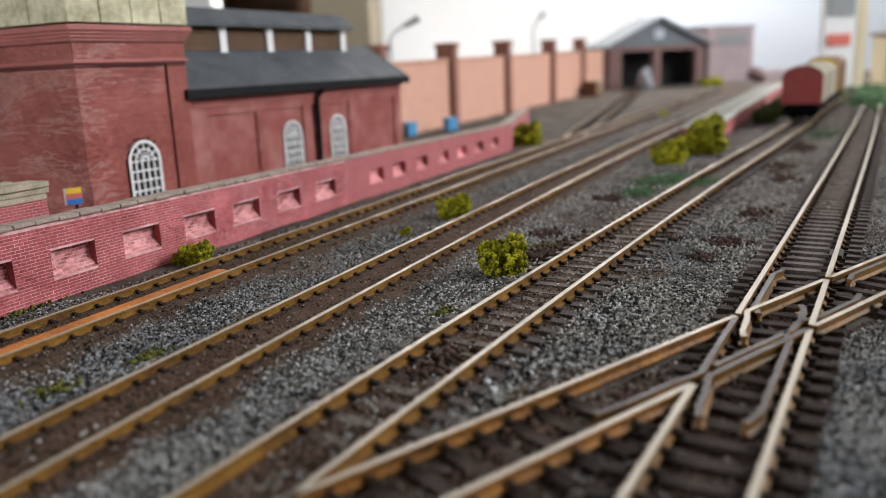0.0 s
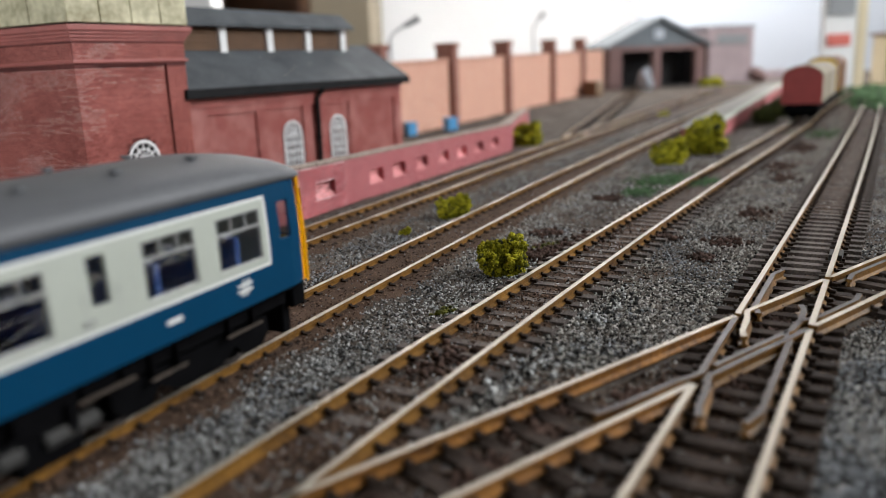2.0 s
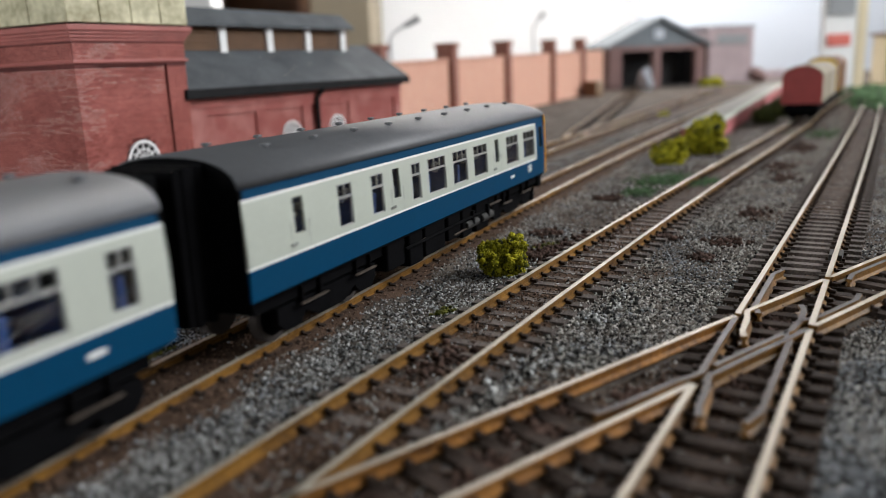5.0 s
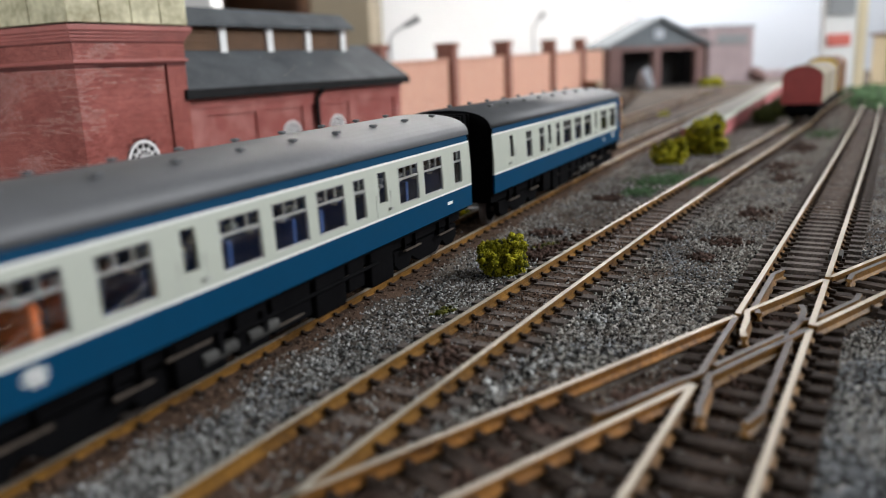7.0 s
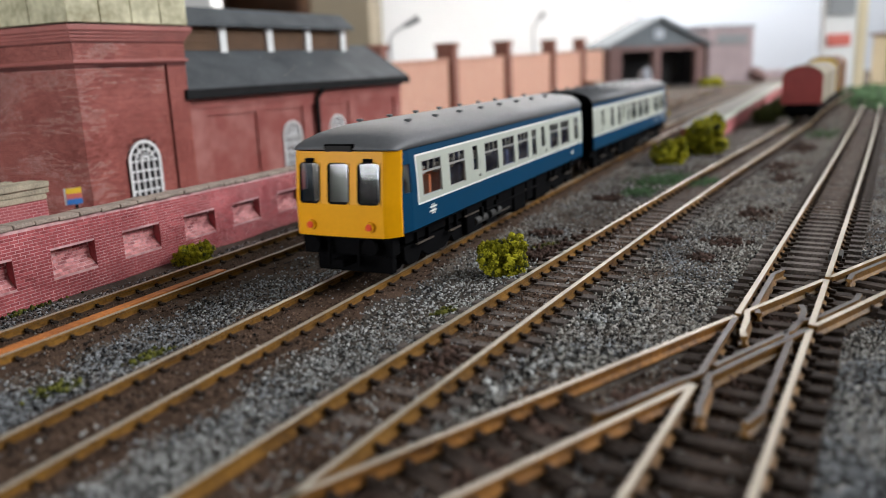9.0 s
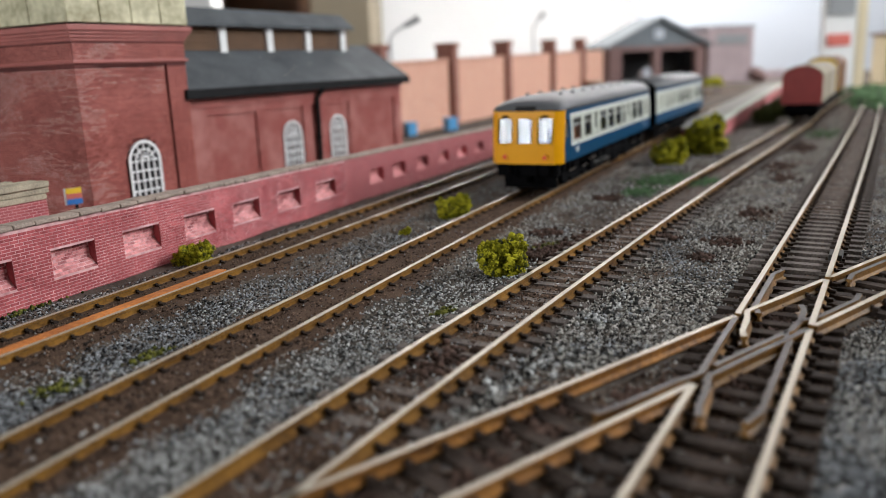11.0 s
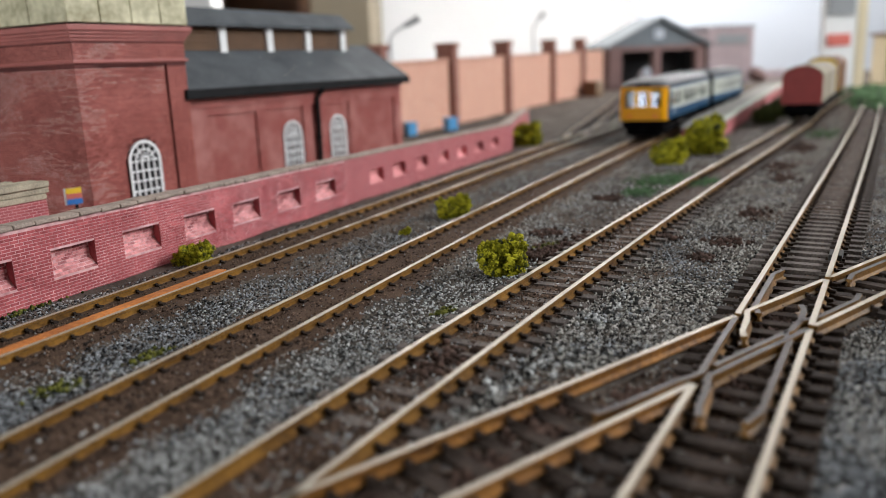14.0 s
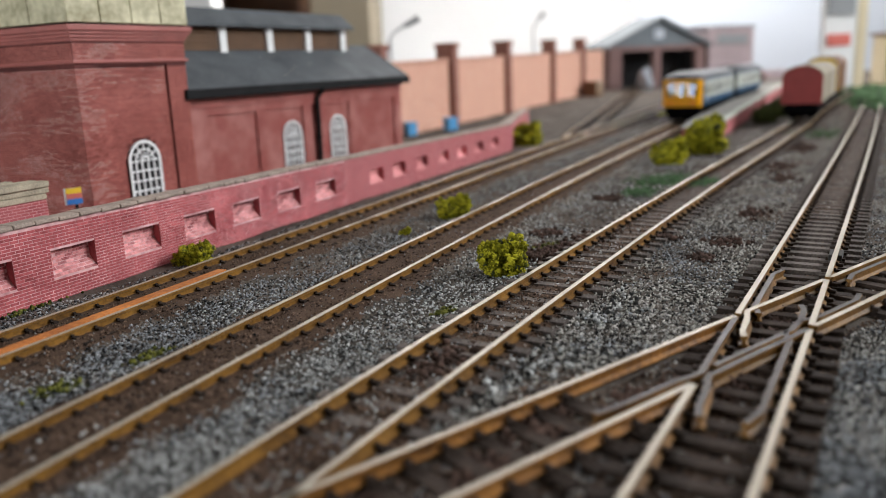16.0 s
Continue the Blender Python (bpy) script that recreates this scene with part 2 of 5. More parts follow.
# ---- mesh helpers ----
class Mesh:
    """Vertices, faces and material slots, gathered and then linked as one object."""

    def __init__(self):
        self.v, self.f, self.m, self.mats = [], [], [], []

    def slot(self, material):
        if material not in self.mats:
            self.mats.append(material)
        return self.mats.index(material)

    def add(self, verts, faces, material):
        k, s = len(self.v), self.slot(material)
        self.v.extend([tuple(p) for p in verts])
        self.f.extend([tuple(i + k for i in f) for f in faces])
        self.m.extend([s] * len(faces))

    def box(self, x0, x1, y0, y1, z0, z1, material, bevel=0.0):
        if not bevel:
            v = [(x, y, z) for z in (z0, z1) for y in (y0, y1) for x in (x0, x1)]
            self.add(v, [(0, 2, 3, 1), (4, 5, 7, 6), (0, 1, 5, 4), (2, 6, 7, 3), (0, 4, 6, 2), (1, 3, 7, 5)], material)
            return
        bm = bmesh.new()
        bmesh.ops.create_cube(bm, size=1.0, matrix=Matrix.LocRotScale(((x0 + x1) / 2, (y0 + y1) / 2, (z0 + z1) / 2), None, (x1 - x0, y1 - y0, z1 - z0)))
        bmesh.ops.bevel(bm, geom=bm.edges[:], offset=bevel, segments=2, affect="EDGES", profile=0.5)
        self.bm(bm, material)

    def bm(self, bm, material):
        bm.verts.index_update()
        self.add([p.co[:] for p in bm.verts], [[p.index for p in f.verts] for f in bm.faces], material)
        bm.free()

    def tube(self, a, b, r0, r1, material, sides=10):
        a, b = Vector(a), Vector(b)
        q = (b - a).to_track_quat("Z", "Y")
        v = []
        for c, r in ((a, r0), (b, r1)):
            v += [c + q @ Vector((r * math.cos(2 * math.pi * i / sides), r * math.sin(2 * math.pi * i / sides), 0)) for i in range(sides)]
        f = [(i, (i + 1) % sides, sides + (i + 1) % sides, sides + i) for i in range(sides)]
        f += [tuple(range(sides - 1, -1, -1)), tuple(range(sides, 2 * sides))]
        self.add(v, f, material)

    def prism(self, outline, depth, put, material):
        """A flat outline (u, v), given thickness; put(u, v, w) sets it in space."""
        k = len(outline)
        v = [put(u, w, 0) for u, w in outline] + [put(u, w, depth) for u, w in outline]
        f = [tuple(range(k)), tuple(range(2 * k - 1, k - 1, -1))] + [(i, k + i, k + (i + 1) % k, (i + 1) % k) for i in range(k)]
        self.add(v, f, material)

    def link(self, name, smooth=False):
        me = bpy.data.meshes.new(name)
        me.from_pydata(self.v, [], self.f)
        for m in self.mats:
            me.materials.append(m)
        me.polygons.foreach_set("material_index", self.m)
        if smooth:
            me.polygons.foreach_set("use_smooth", [True] * len(self.f))
        me.update()
        return new(name, me)


def fixed(me):
    """Face normals made to point outward."""
    bm = bmesh.new()
    bm.from_mesh(me)
    bmesh.ops.recalc_face_normals(bm, faces=bm.faces[:])
    bm.to_mesh(me)
    bm.free()


def part(name, mesh, parent, label="", smooth=False, fix=True):
    ob = mesh.link(name, smooth)
    if fix:
        fixed(ob.data)
    ob.parent = parent
    if label:
        ob["label"] = label
    return ob


def thing(name, m, label, category, group="", kind=""):
    ob = new(name)
    ob.empty_display_size = 0.01
    ob.matrix_basis = m
    return tagged(ob, label, category, group, kind)


def solo(name, mesh, label, category, group="", kind="", m=None, smooth=False, fix=True):
    ob = mesh.link(name, smooth)
    if fix:
        fixed(ob.data)
    if m is not None:
        ob.matrix_basis = m
    return tagged(ob, label, category, group, kind)


def cloud(name, base_v, base_f, places, sizes, material, squash=(1, 1, 1)):
    """Many small turned copies of one grain, joined in one mesh."""
    rng = np.random.default_rng(7 + len(places))
    n, bv, bf = len(places), np.array(base_v, float), np.array(base_f, int)
    q = rng.normal(size=(n, 4))
    q /= np.linalg.norm(q, axis=1, keepdims=True)
    w, x, y, z = q.T
    rot = np.stack([1 - 2 * (y * y + z * z), 2 * (x * y - w * z), 2 * (x * z + w * y), 2 * (x * y + w * z), 1 - 2 * (x * x + z * z), 2 * (y * z - w * x),
                    2 * (x * z - w * y), 2 * (y * z + w * x), 1 - 2 * (x * x + y * y)], 1).reshape(n, 3, 3)
    wob = bv[None] * rng.uniform(0.65, 1.3, size=(n, len(bv), 1))
    v = np.einsum("nij,nkj->nki", rot, wob) * np.asarray(sizes)[:, None, None] * np.array(squash) + np.asarray(places)[:, None, :]
    f = (bf[None] + (np.arange(n) * len(bv))[:, None, None]).reshape(-1, bf.shape[1])
    me = bpy.data.meshes.new(name)
    me.vertices.add(n * len(bv))
    me.vertices.foreach_set("co", v.reshape(-1))
    me.loops.add(f.size)
    me.loops.foreach_set("vertex_index", f.reshape(-1))
    me.polygons.add(len(f))
    me.polygons.foreach_set("loop_start", np.arange(len(f)) * f.shape[1])
    me.materials.append(material)
    me.update(calc_edges=True)
    return new(name, me)


OCT_V = [(1, 0, 0), (-1, 0, 0), (0, 1, 0), (0, -1, 0), (0, 0, 1), (0, 0, -1)]
TET_V = [(1, 0, -0.5), (-0.6, 0.85, -0.4), (-0.6, -0.85, -0.45), (0, 0, 0.9)]
TET_F = [(0, 1, 3), (1, 2, 3), (2, 0, 3), (0, 2, 1)]
OCT_F = [(0, 2, 4), (2, 1, 4), (1, 3, 4), (3, 0, 4), (2, 0, 5), (1, 2, 5), (3, 1, 5), (0, 3, 5)]


def grid_panel(mesh, us, vs, put, holes, paint, thick=0.0006, edge=None):
    """A sheet cut by lines us and vs, with openings where holes(u, v) is true; put(u, v, w) sets it in space, w inward."""
    nu, nv = len(us) - 1, len(vs) - 1
    solid = [[not holes((us[i] + us[i + 1]) / 2, (vs[j] + vs[j + 1]) / 2) for j in range(nv)] for i in range(nu)]
    for i in range(nu):
        for j in range(nv):
            if not solid[i][j]:
                continue
            u0, u1, v0, v1 = us[i], us[i + 1], vs[j], vs[j + 1]
            m = paint((u0 + u1) / 2, (v0 + v1) / 2)
            mesh.add([put(u0, v0, 0), put(u1, v0, 0), put(u1, v1, 0), put(u0, v1, 0)], [(0, 1, 2, 3)], m)
            mesh.add([put(u0, v0, thick), put(u0, v1, thick), put(u1, v1, thick), put(u1, v0, thick)], [(0, 1, 2, 3)], m)
            for a, b, (p, q) in ((i - 1, j, ((u0, v0), (u0, v1))), (i + 1, j, ((u1, v0), (u1, v1))), (i, j - 1, ((u0, v0), (u1, v0))), (i, j + 1, ((u0, v1), (u1, v1)))):
                if not (0 <= a < nu and 0 <= b < nv) or not solid[a][b]:
                    mesh.add([put(*p, 0), put(*q, 0), put(*q, thick), put(*p, thick)], [(0, 1, 2, 3)], edge or m)


# ---- track plan: heading in radians, offset and bend of each centre line ----
TRACKS = {"A": (0.44794, 0.17686, -0.0050), "B": (0.45409, 0.12519, -0.04238), "C": (0.54457, 0.08948, -0.05137),
          "D": (0.52317, 0.02123, 0.00866), "E": (0.90025, 0.09021, 0.0), "F": (0.297, 0.0857, 0.0)}
HALF = 0.00825


def swing(track, s):
    """The turnout track eases over to the left beside the platform end."""
    if track != "C" or s < 0.5:
        return 0.0
    k = min(1.0, (s - 0.5) / 0.36)
    return 0.006 * k * k * (3 - 2 * k) + 0.07 * max(0.0, s - 0.75)


def on(track, s, off=0.0, z=0.0):
    th, c, q = TRACKS[track]
    d, n = Vector((math.sin(th), math.cos(th))), Vector((-math.cos(th), math.sin(th)))
    t = (d + n * (2 * q * (s - 0.4))).normalized()
    p = d * s + n * (c + q * (s - 0.4) ** 2 + swing(track, s)) + Vector((-t.y, t.x)) * off
    return Vector((p.x, p.y, z))


def bearing(track, s):
    a, b = on(track, s - 0.001), on(track, s + 0.001)
    return math.degrees(math.atan2(b.y - a.y, b.x - a.x))


def near(track, p):
    """How far along a track and how far to its left a point lies."""
    th, c, q = TRACKS[track]
    s = p[0] * math.sin(th) + p[1] * math.cos(th)
    return s, -p[0] * math.cos(th) + p[1] * math.sin(th) - c - q * (s - 0.4) ** 2 - swing(track, s)


# ---- the room ----
def slab(name, x0, x1, y0, y1, z0, z1, material, label, category):
    m = Mesh()
    m.box(x0, x1, y0, y1, z0, z1, material)
    return solo(name, m, label, category, kind="structure")


slab("floor", -1.6, 1.9, -1.7, 3.1, -1.05, -0.95, M_CARPET, "grey carpeted floor of the railway room", "floor")
slab("ceiling", -1.6, 1.9, -1.7, 3.1, 2.1, 2.2, M_WALLTONE, "plain pale beige ceiling", "ceiling")
slab("wall_north", -1.6, 1.9, 3.0, 3.1, -0.95, 2.1, M_WALL, "plain white painted wall behind the layout", "wall")


def window_wall(name, label, put, runs, hole, win_name, win_label):
    """A wall along one axis with one window opening; put(u, w, z) sets it in the room, w from the room's side outward."""
    a, b, c, d = hole
    m = Mesh()

    def block(u0, u1, w0, w1, z0, z1, material):
        p, q = put(u0, w0), put(u1, w1)
        m.box(min(p[0], q[0]), max(p[0], q[0]), min(p[1], q[1]), max(p[1], q[1]), z0, z1, material)

    lo, hi = runs
    for u0, u1, z0, z1 in ((lo, hi, -0.95, c), (lo, hi, d, 2.1), (lo, a, c, d), (b, hi, c, d)):
        block(u0, u1, 0.0, 0.1, z0, z1, M_WALLTONE)
    solo(name, m, label, "wall", kind="structure")
    w = thing(win_name, pose(0, 0, 0), win_label, "window", kind="structure")
    m = Mesh()
    mid = (a + b) / 2
    for u0, u1, z0, z1 in ((a, b, c, c + 0.05), (a, b, d - 0.05, d), (a, a + 0.05, c + 0.05, d - 0.05), (b - 0.05, b, c + 0.05, d - 0.05), (mid - 0.02, mid + 0.02, c + 0.05, d - 0.05)):
        block(u0, u1, 0.03, 0.08, z0, z1, M_WHITE)
    part("window_frame", m, w)


window_wall("wall_east", "beige painted wall with a wide window", lambda u, w: (1.8 + w, u), (-1.6, 3.0), (-0.20, 1.20, 0.50, 1.55), "window_1", "wide white window in the painted wall")
window_wall("wall_south", "beige painted wall with a small window", lambda u, w: (u, -1.6 - w), (-1.5, 1.8), (0.17, 0.93, 0.25, 0.85), "window_2", "small white window in the painted wall")
# The low opening here is made up and unseen, for the west fill.
window_wall("wall_west", "beige painted wall with a low window added for fill", lambda u, w: (-1.5 - w, u), (-1.6, 3.0), (-1.55, -0.35, 0.08, 0.68), "fill_window", "low white window added for the west fill")
# Made-up fixture out of view, built around the backscene fill.
fillbox = thing("backdrop_fill", pose(0.35, 2.12, 0.74), "added unseen strip fixture that brightens the back of the layout", "strip light")
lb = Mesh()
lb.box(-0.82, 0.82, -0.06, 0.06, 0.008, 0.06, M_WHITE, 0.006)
part("housing", lb, fillbox, fix=False)
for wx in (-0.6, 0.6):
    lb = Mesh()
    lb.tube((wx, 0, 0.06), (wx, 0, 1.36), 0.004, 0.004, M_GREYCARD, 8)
    part("hanger", lb, fillbox)
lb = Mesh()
lb.box(-0.80, 0.80, -0.05, 0.05, 0.003, 0.007, M_FILLGLOW)
part("diffuser", lb, fillbox)

# ---- baseboard and ground ----
board = thing("baseboard", pose(0, 0, 0), "plywood baseboard carrying the model railway", "baseboard", kind="structure")
bb = Mesh()
bb.box(-1.2, 1.75, -1.2, 2.45, -0.05, -0.0062, M_PLY)
part("board_top", bb, board)
for px in (-1.1, 1.65):
    for py in (-1.1, 2.35):
        lg = Mesh()
        lg.box(px - 0.03, px + 0.03, py - 0.03, py + 0.03, -0.95, -0.05, M_PLY)
        part("leg", lg, board)


def ground_z(x, y):
    z = -0.0038 + 0.0005 * noise.noise((x * 60, y * 60, 0)) + 0.0003 * noise.noise((x * 300, y * 300, 3))
    for t, top, wide in (("A", -0.0021, 0.019), ("B", -0.0020, 0.019), ("C", -0.0027, 0.016), ("E", -0.0035, 0.013), ("D", -0.0037, 0.0155)):
        along, o = near(t, (x, y))
        o = abs(o)
        if t == "D" and along > 0.30:
            top = -0.0027 - 0.0010 * max(0.0, 1 - (along - 0.30) / 0.06)
        if o < wide:
            k = min(1.0, (wide - o) / 0.006)
            z = z * (1 - k) + (top + 0.0002 * noise.noise((x * 300, y * 300, 5))) * k
    return z


def build_ground():
    def axis(lo, hi, a, b, step):
        out = list(np.arange(a, b, step))
        k, left = step, a
        while left > lo:
            k *= 1.25
            left = max(lo, left - k)
            out.insert(0, left)
        k, right = step, out[-1]
        while right < hi:
            k *= 1.25
            right = min(hi, right + k)
            out.append(right)
        return out
    xs, ys = axis(-1.2, 1.75, -0.16, 0.42, 0.002), axis(-1.2, 2.45, 0.08, 0.62, 0.002)
    v = [(x, y, ground_z(x, y)) for y in ys for x in xs]
    w = len(xs)
    f = [(j * w + i, j * w + i + 1, (j + 1) * w + i + 1, (j + 1) * w + i) for j in range(len(ys) - 1) for i in range(w - 1)]
    me = bpy.data.meshes.new("ground")
    me.from_pydata(v, [], f)
    me.materials.append(M_GROUND)
    me.materials.append(M_DIRT)
    dirt = []
    for a, b, c, d in f:
        x, y = (v[a][0] + v[c][0]) / 2, (v[a][1] + v[c][1]) / 2
        dirt.append(1 if min(abs(near(t, (x, y))[1]) - w for t, w in (("A", 0.0165), ("B", 0.0150), ("C", 0.0125), ("D", 0.013 if y > 0.33 else 0.008))) < 0.005 * noise.noise((x * 70, y * 70, 9)) else 0)
    me.polygons.foreach_set("material_index", dirt)
    me.polygons.foreach_set("use_smooth", [True] * len(f))
    me.update()
    tagged(new("ground", me), "grey ash and dirt ground of the goods yard", "ground", kind="structure")


build_ground()

# ---- rails and sleepers ----
PROFILE = [(-0.0007, 0.0), (0.0007, 0.0), (0.00072, -0.0006), (0.0003, -0.0009), (0.0003, -0.0019), (0.0012, -0.0023), (0.0012, -0.0026), (-0.0012, -0.0026), (-0.0012, -0.0023), (-0.0003, -0.0019), (-0.0003, -0.0009), (-0.00072, -0.0006)]


def rail_mesh(points, side=None, top=None):
    """A rail of flat-bottomed section along points; the head is bare metal, the sides are painted."""
    m = Mesh()
    k = len(PROFILE)
    rows = []
    for i, p in enumerate(points):
        a, b = points[max(0, i - 1)], points[min(len(points) - 1, i + 1)]
        t = (b - a).normalized()
        n = Vector((-t.y, t.x, 0))
        rows.append([p + n * u + Vector((0, 0, w)) for u, w in PROFILE])
    v = [q for r in rows for q in r]
    sides, tops = [], []
    for i in range(len(points) - 1):
        for j in range(k):
            f = (i * k + j, i * k + (j + 1) % k, (i + 1) * k + (j + 1) % k, (i + 1) * k + j)
            (tops if j == 0 else sides).append(f)
    sides += [tuple(range(k)), tuple(range((len(points) - 1) * k, len(points) * k))]
    m.add(v, sides, side or M_RAIL)
    m.f += tops
    m.m += [m.slot(top or M_RAILTOP)] * len(tops)
    return m


def span(track, s0, s1, off, step=0.02):
    n = max(2, int((s1 - s0) / step) + 1)
    return [on(track, s0 + (s1 - s0) * i / (n - 1), off) for i in range(n)]


def sleeper_mesh(top=None, chairs=True, half=0.0148):
    m = Mesh()
    m.box(-0.0016, 0.0016, -half, half, -0.0045, -0.0024, top or M_SLEEPER)
    if chairs:
        for y in (-HALF, HALF):
            for s in (-1, 1):
                m.box(-0.0007, 0.0007, y + s * 0.0019 - 0.0008, y + s * 0.0019 + 0.0008, -0.0025, -0.0015, M_SLEEPER)
                m.box(-0.0004, 0.0004, y + s * 0.0009 - 0.0003, y + s * 0.0009 + 0.0003, -0.0025, -0.0011, M_SLEEPER)
    me = m.link("sleeper")
    fixed(me.data)
    data = me.data
    bpy.data.objects.remove(me)
    return data


SLEEPER = sleeper_mesh()
SLEEPER_DUSTY = sleeper_mesh(M_SLEEPER_DUSTY)
PITCH = 0.0076


def lay(track, s0, s1, parent, pitch=PITCH, jitter=0.0004):
    n = 0
    s = s0
    rng = random.Random(track)
    while s < s1 and n < 290:
        ob = new("sleeper", SLEEPER_DUSTY if track == "C" or (track == "D" and s > 0.25) else SLEEPER)
        ob.parent = parent
        p = on(track, s)
        ob.matrix_basis = pose(p.x, p.y, rng.uniform(-0.0002, 0.0001), 0, 0, bearing(track, s) + rng.uniform(-1.5, 1.5))
        s += pitch + rng.uniform(-jitter, jitter)
        n += 1


def joints(track, s0, s1, cuts):
    ends = [s0] + list(cuts) + [s1]
    return [(a + 0.0003, b - 0.0003) for a, b in zip(ends, ends[1:])]


def railway(track, s0, s1, lay0, lay1, label, cuts=(), top=None):
    t = thing("railway_track", pose(0, 0, 0), label, "railway track", "parallel model tracks", kind="")
    for off in (HALF, -HALF):
        for a, b in joints(track, s0, s1, cuts):
            part("rail", rail_mesh(span(track, a, b, off), None, top), t)
    lay(track, lay0, lay1, t)
    return t


track_a = railway("A", 0.02, 1.5, 0.10, 1.45, "rusty siding track half buried beside the brick wall")
track_b = railway("B", -0.75, 1.9, 0.06, 1.7, "rusty running track in brown dirt carrying the railcar")
track_c = railway("C", 0.035, 1.7, 0.10, 1.6, "rusty turnout track with sleepers showing in ballast")

shed_road = railway("F", 0.66, 1.63, 0.70, 1.62, "far rusty siding track leading into the engine shed", (), M_RAIL)

# D and the diagonal E cross in a diamond
CROSS = {}
for dn, do in (("f", HALF), ("n", -HALF)):
    for en, eo in (("f", HALF), ("n", -HALF)):
        best = min(((on("D", s, do) - on("E", e, eo)).length, s, e) for s in np.arange(0.05, 0.35, 0.001) for e in np.arange(0.02, 0.35, 0.001))
        CROSS[dn + en] = best[1:]
track_d = thing("railway_track", pose(0, 0, 0), "weathered track with bare sleepers running through a diamond crossing", "railway track", "parallel model tracks")
track_e = thing("railway_track", pose(0, 0, 0), "bright worn diagonal track through a diamond crossing", "railway track", "parallel model tracks")
G = 0.0016
IN = HALF - 0.0026
dff, dfn, dnf, dnn = CROSS["ff"], CROSS["fn"], CROSS["nf"], CROSS["nn"]
for off, k in ((HALF, "f"), (-HALF, "n")):
    lo, hi = CROSS[k + "n"][0], CROSS[k + "f"][0]
    part("rail", rail_mesh(span("D", 0.03, lo - 0.0012, off, 0.01), M_RAIL, M_RAILTOP), track_d)
    part("rail", rail_mesh(span("D", hi + 0.0012, 1.7, off, 0.01)), track_d)
    if k == "n":
        part("rail", rail_mesh(span("D", lo + 0.0020, hi - 0.0016, off, 0.01)), track_d)
# the knuckle of the near crossing: a wing rail along E bends up into D
part("wing_rail", rail_mesh([on("E", dfn[1] - e, -HALF + o) for e, o in ((0.0250, 0.0040), (0.018, 0.0033), (0.010, 0.0030), (0.004, 0.0030))] + span("D", dfn[0] + 0.0050, dff[0] - 0.0016, HALF, 0.01), M_RAIL, M_DULL), track_d, "grey wing rail with a bent end")
lay("D", 0.06, 1.5, track_d)
for off in (HALF + 0.0012, -HALF + 0.0012, -HALF - 0.0012):
    jm = Mesh()
    jm.box(-0.0042, 0.0042, -0.0007, 0.0007, -0.0022, -0.0004, M_TANKGREY, 0.0002)
    jo = part("rail_joiner", jm, track_d, "dull grey rail joiner", fix=False)
    jp = on("D", 0.268, off)
    jo.matrix_basis = pose(jp.x, jp.y, 0, 0, 0, bearing("D", 0.268))
start = -0.005
for off, k in ((HALF, "f"), (-HALF, "n")):
    lo, hi = CROSS["f" + k][1], CROSS["n" + k][1]
    part("rail", rail_mesh(span("E", start, lo - 0.0012, off, 0.01), M_RUSTGLINT), track_e)
    part("rail", rail_mesh(span("E", hi + 0.0014, 0.6, off, 0.01)), track_e)
    ds = CROSS["f" + k][0]
    wing = [on("D", ds - d, HALF - o) for d, o in ((0.0150, 0.0042), (0.0110, 0.0032), (0.003, 0.0028))]
    part("wing_rail", rail_mesh(wing + span("E", lo + 0.0042, hi - 0.0016, off, 0.01), M_RAIL, M_DULL if k == "n" else M_RAILTOP), track_e, "wing rail bent along the crossing track")
lay("E", 0.03, 0.11, track_e)
lay("E", 0.20, 0.5, track_e)


def guard(track, s0, s1, off, parent, flare=0.0018):
    """A short check rail with its two ends bent away from the running rail."""
    sg = -1 if off > 0 else 1
    pts = [on(track, s0, off + sg * flare), on(track, s0 + 0.006, off)] + [on(track, s, off) for s in np.arange(s0 + 0.01, s1 - 0.0065, 0.006)] + [on(track, s1 - 0.006, off), on(track, s1, off + sg * flare)]
    part("check_rail", rail_mesh([p + Vector((0, 0, -0.0002)) for p in pts], M_RAIL, M_DULL), parent, "dull grey check rail")


guard("D", dnn[0] - 0.056, dnn[0] - 0.004, -IN + 0.0006, track_d)
guard("D", dff[0] + 0.004, dff[0] + 0.048, IN, track_d)
guard("E", dnf[1] + 0.003, dnf[1] + 0.036, IN, track_e)
guard("E", dnn[1] + 0.003, dnn[1] + 0.034, -IN, track_e)
inner = [on("E", e, -IN) for e in np.linspace(dfn[1] + 0.010, dnn[1] - 0.004, 4)] + [on("D", dnn[0] + d, -IN - o) for d, o in ((0.0055, 0.0), (0.013, 0.0), (0.018, -0.0012))]
part("check_rail", rail_mesh([p + Vector((0, 0, -0.0002)) for p in inner], M_RAIL, M_DULL), track_e, "curved dull grey check rail")

# a loose orange rail lying against the inside of the siding
strip = Mesh()
rows = []
for i in range(12):
    q = 0.02 + 0.1715 * i / 11
    rows.append([on("A", q, -HALF + o, z) for o, z in ((0.0009, -0.0026), (0.0049, -0.0026), (0.0043, 0.0002), (0.0010, 0.0003))])
strip.add([p for r in rows for p in r], [(4 * i + j, 4 * i + (j + 1) % 4, 4 * i + 4 + (j + 1) % 4, 4 * i + 4 + j) for i in range(11) for j in range(4)] + [(0, 1, 2, 3), (47, 46, 45, 44)], M_ORANGE)
solo("loose_rail", strip, "loose orange rust-painted rail lying inside the siding", "loose rail")

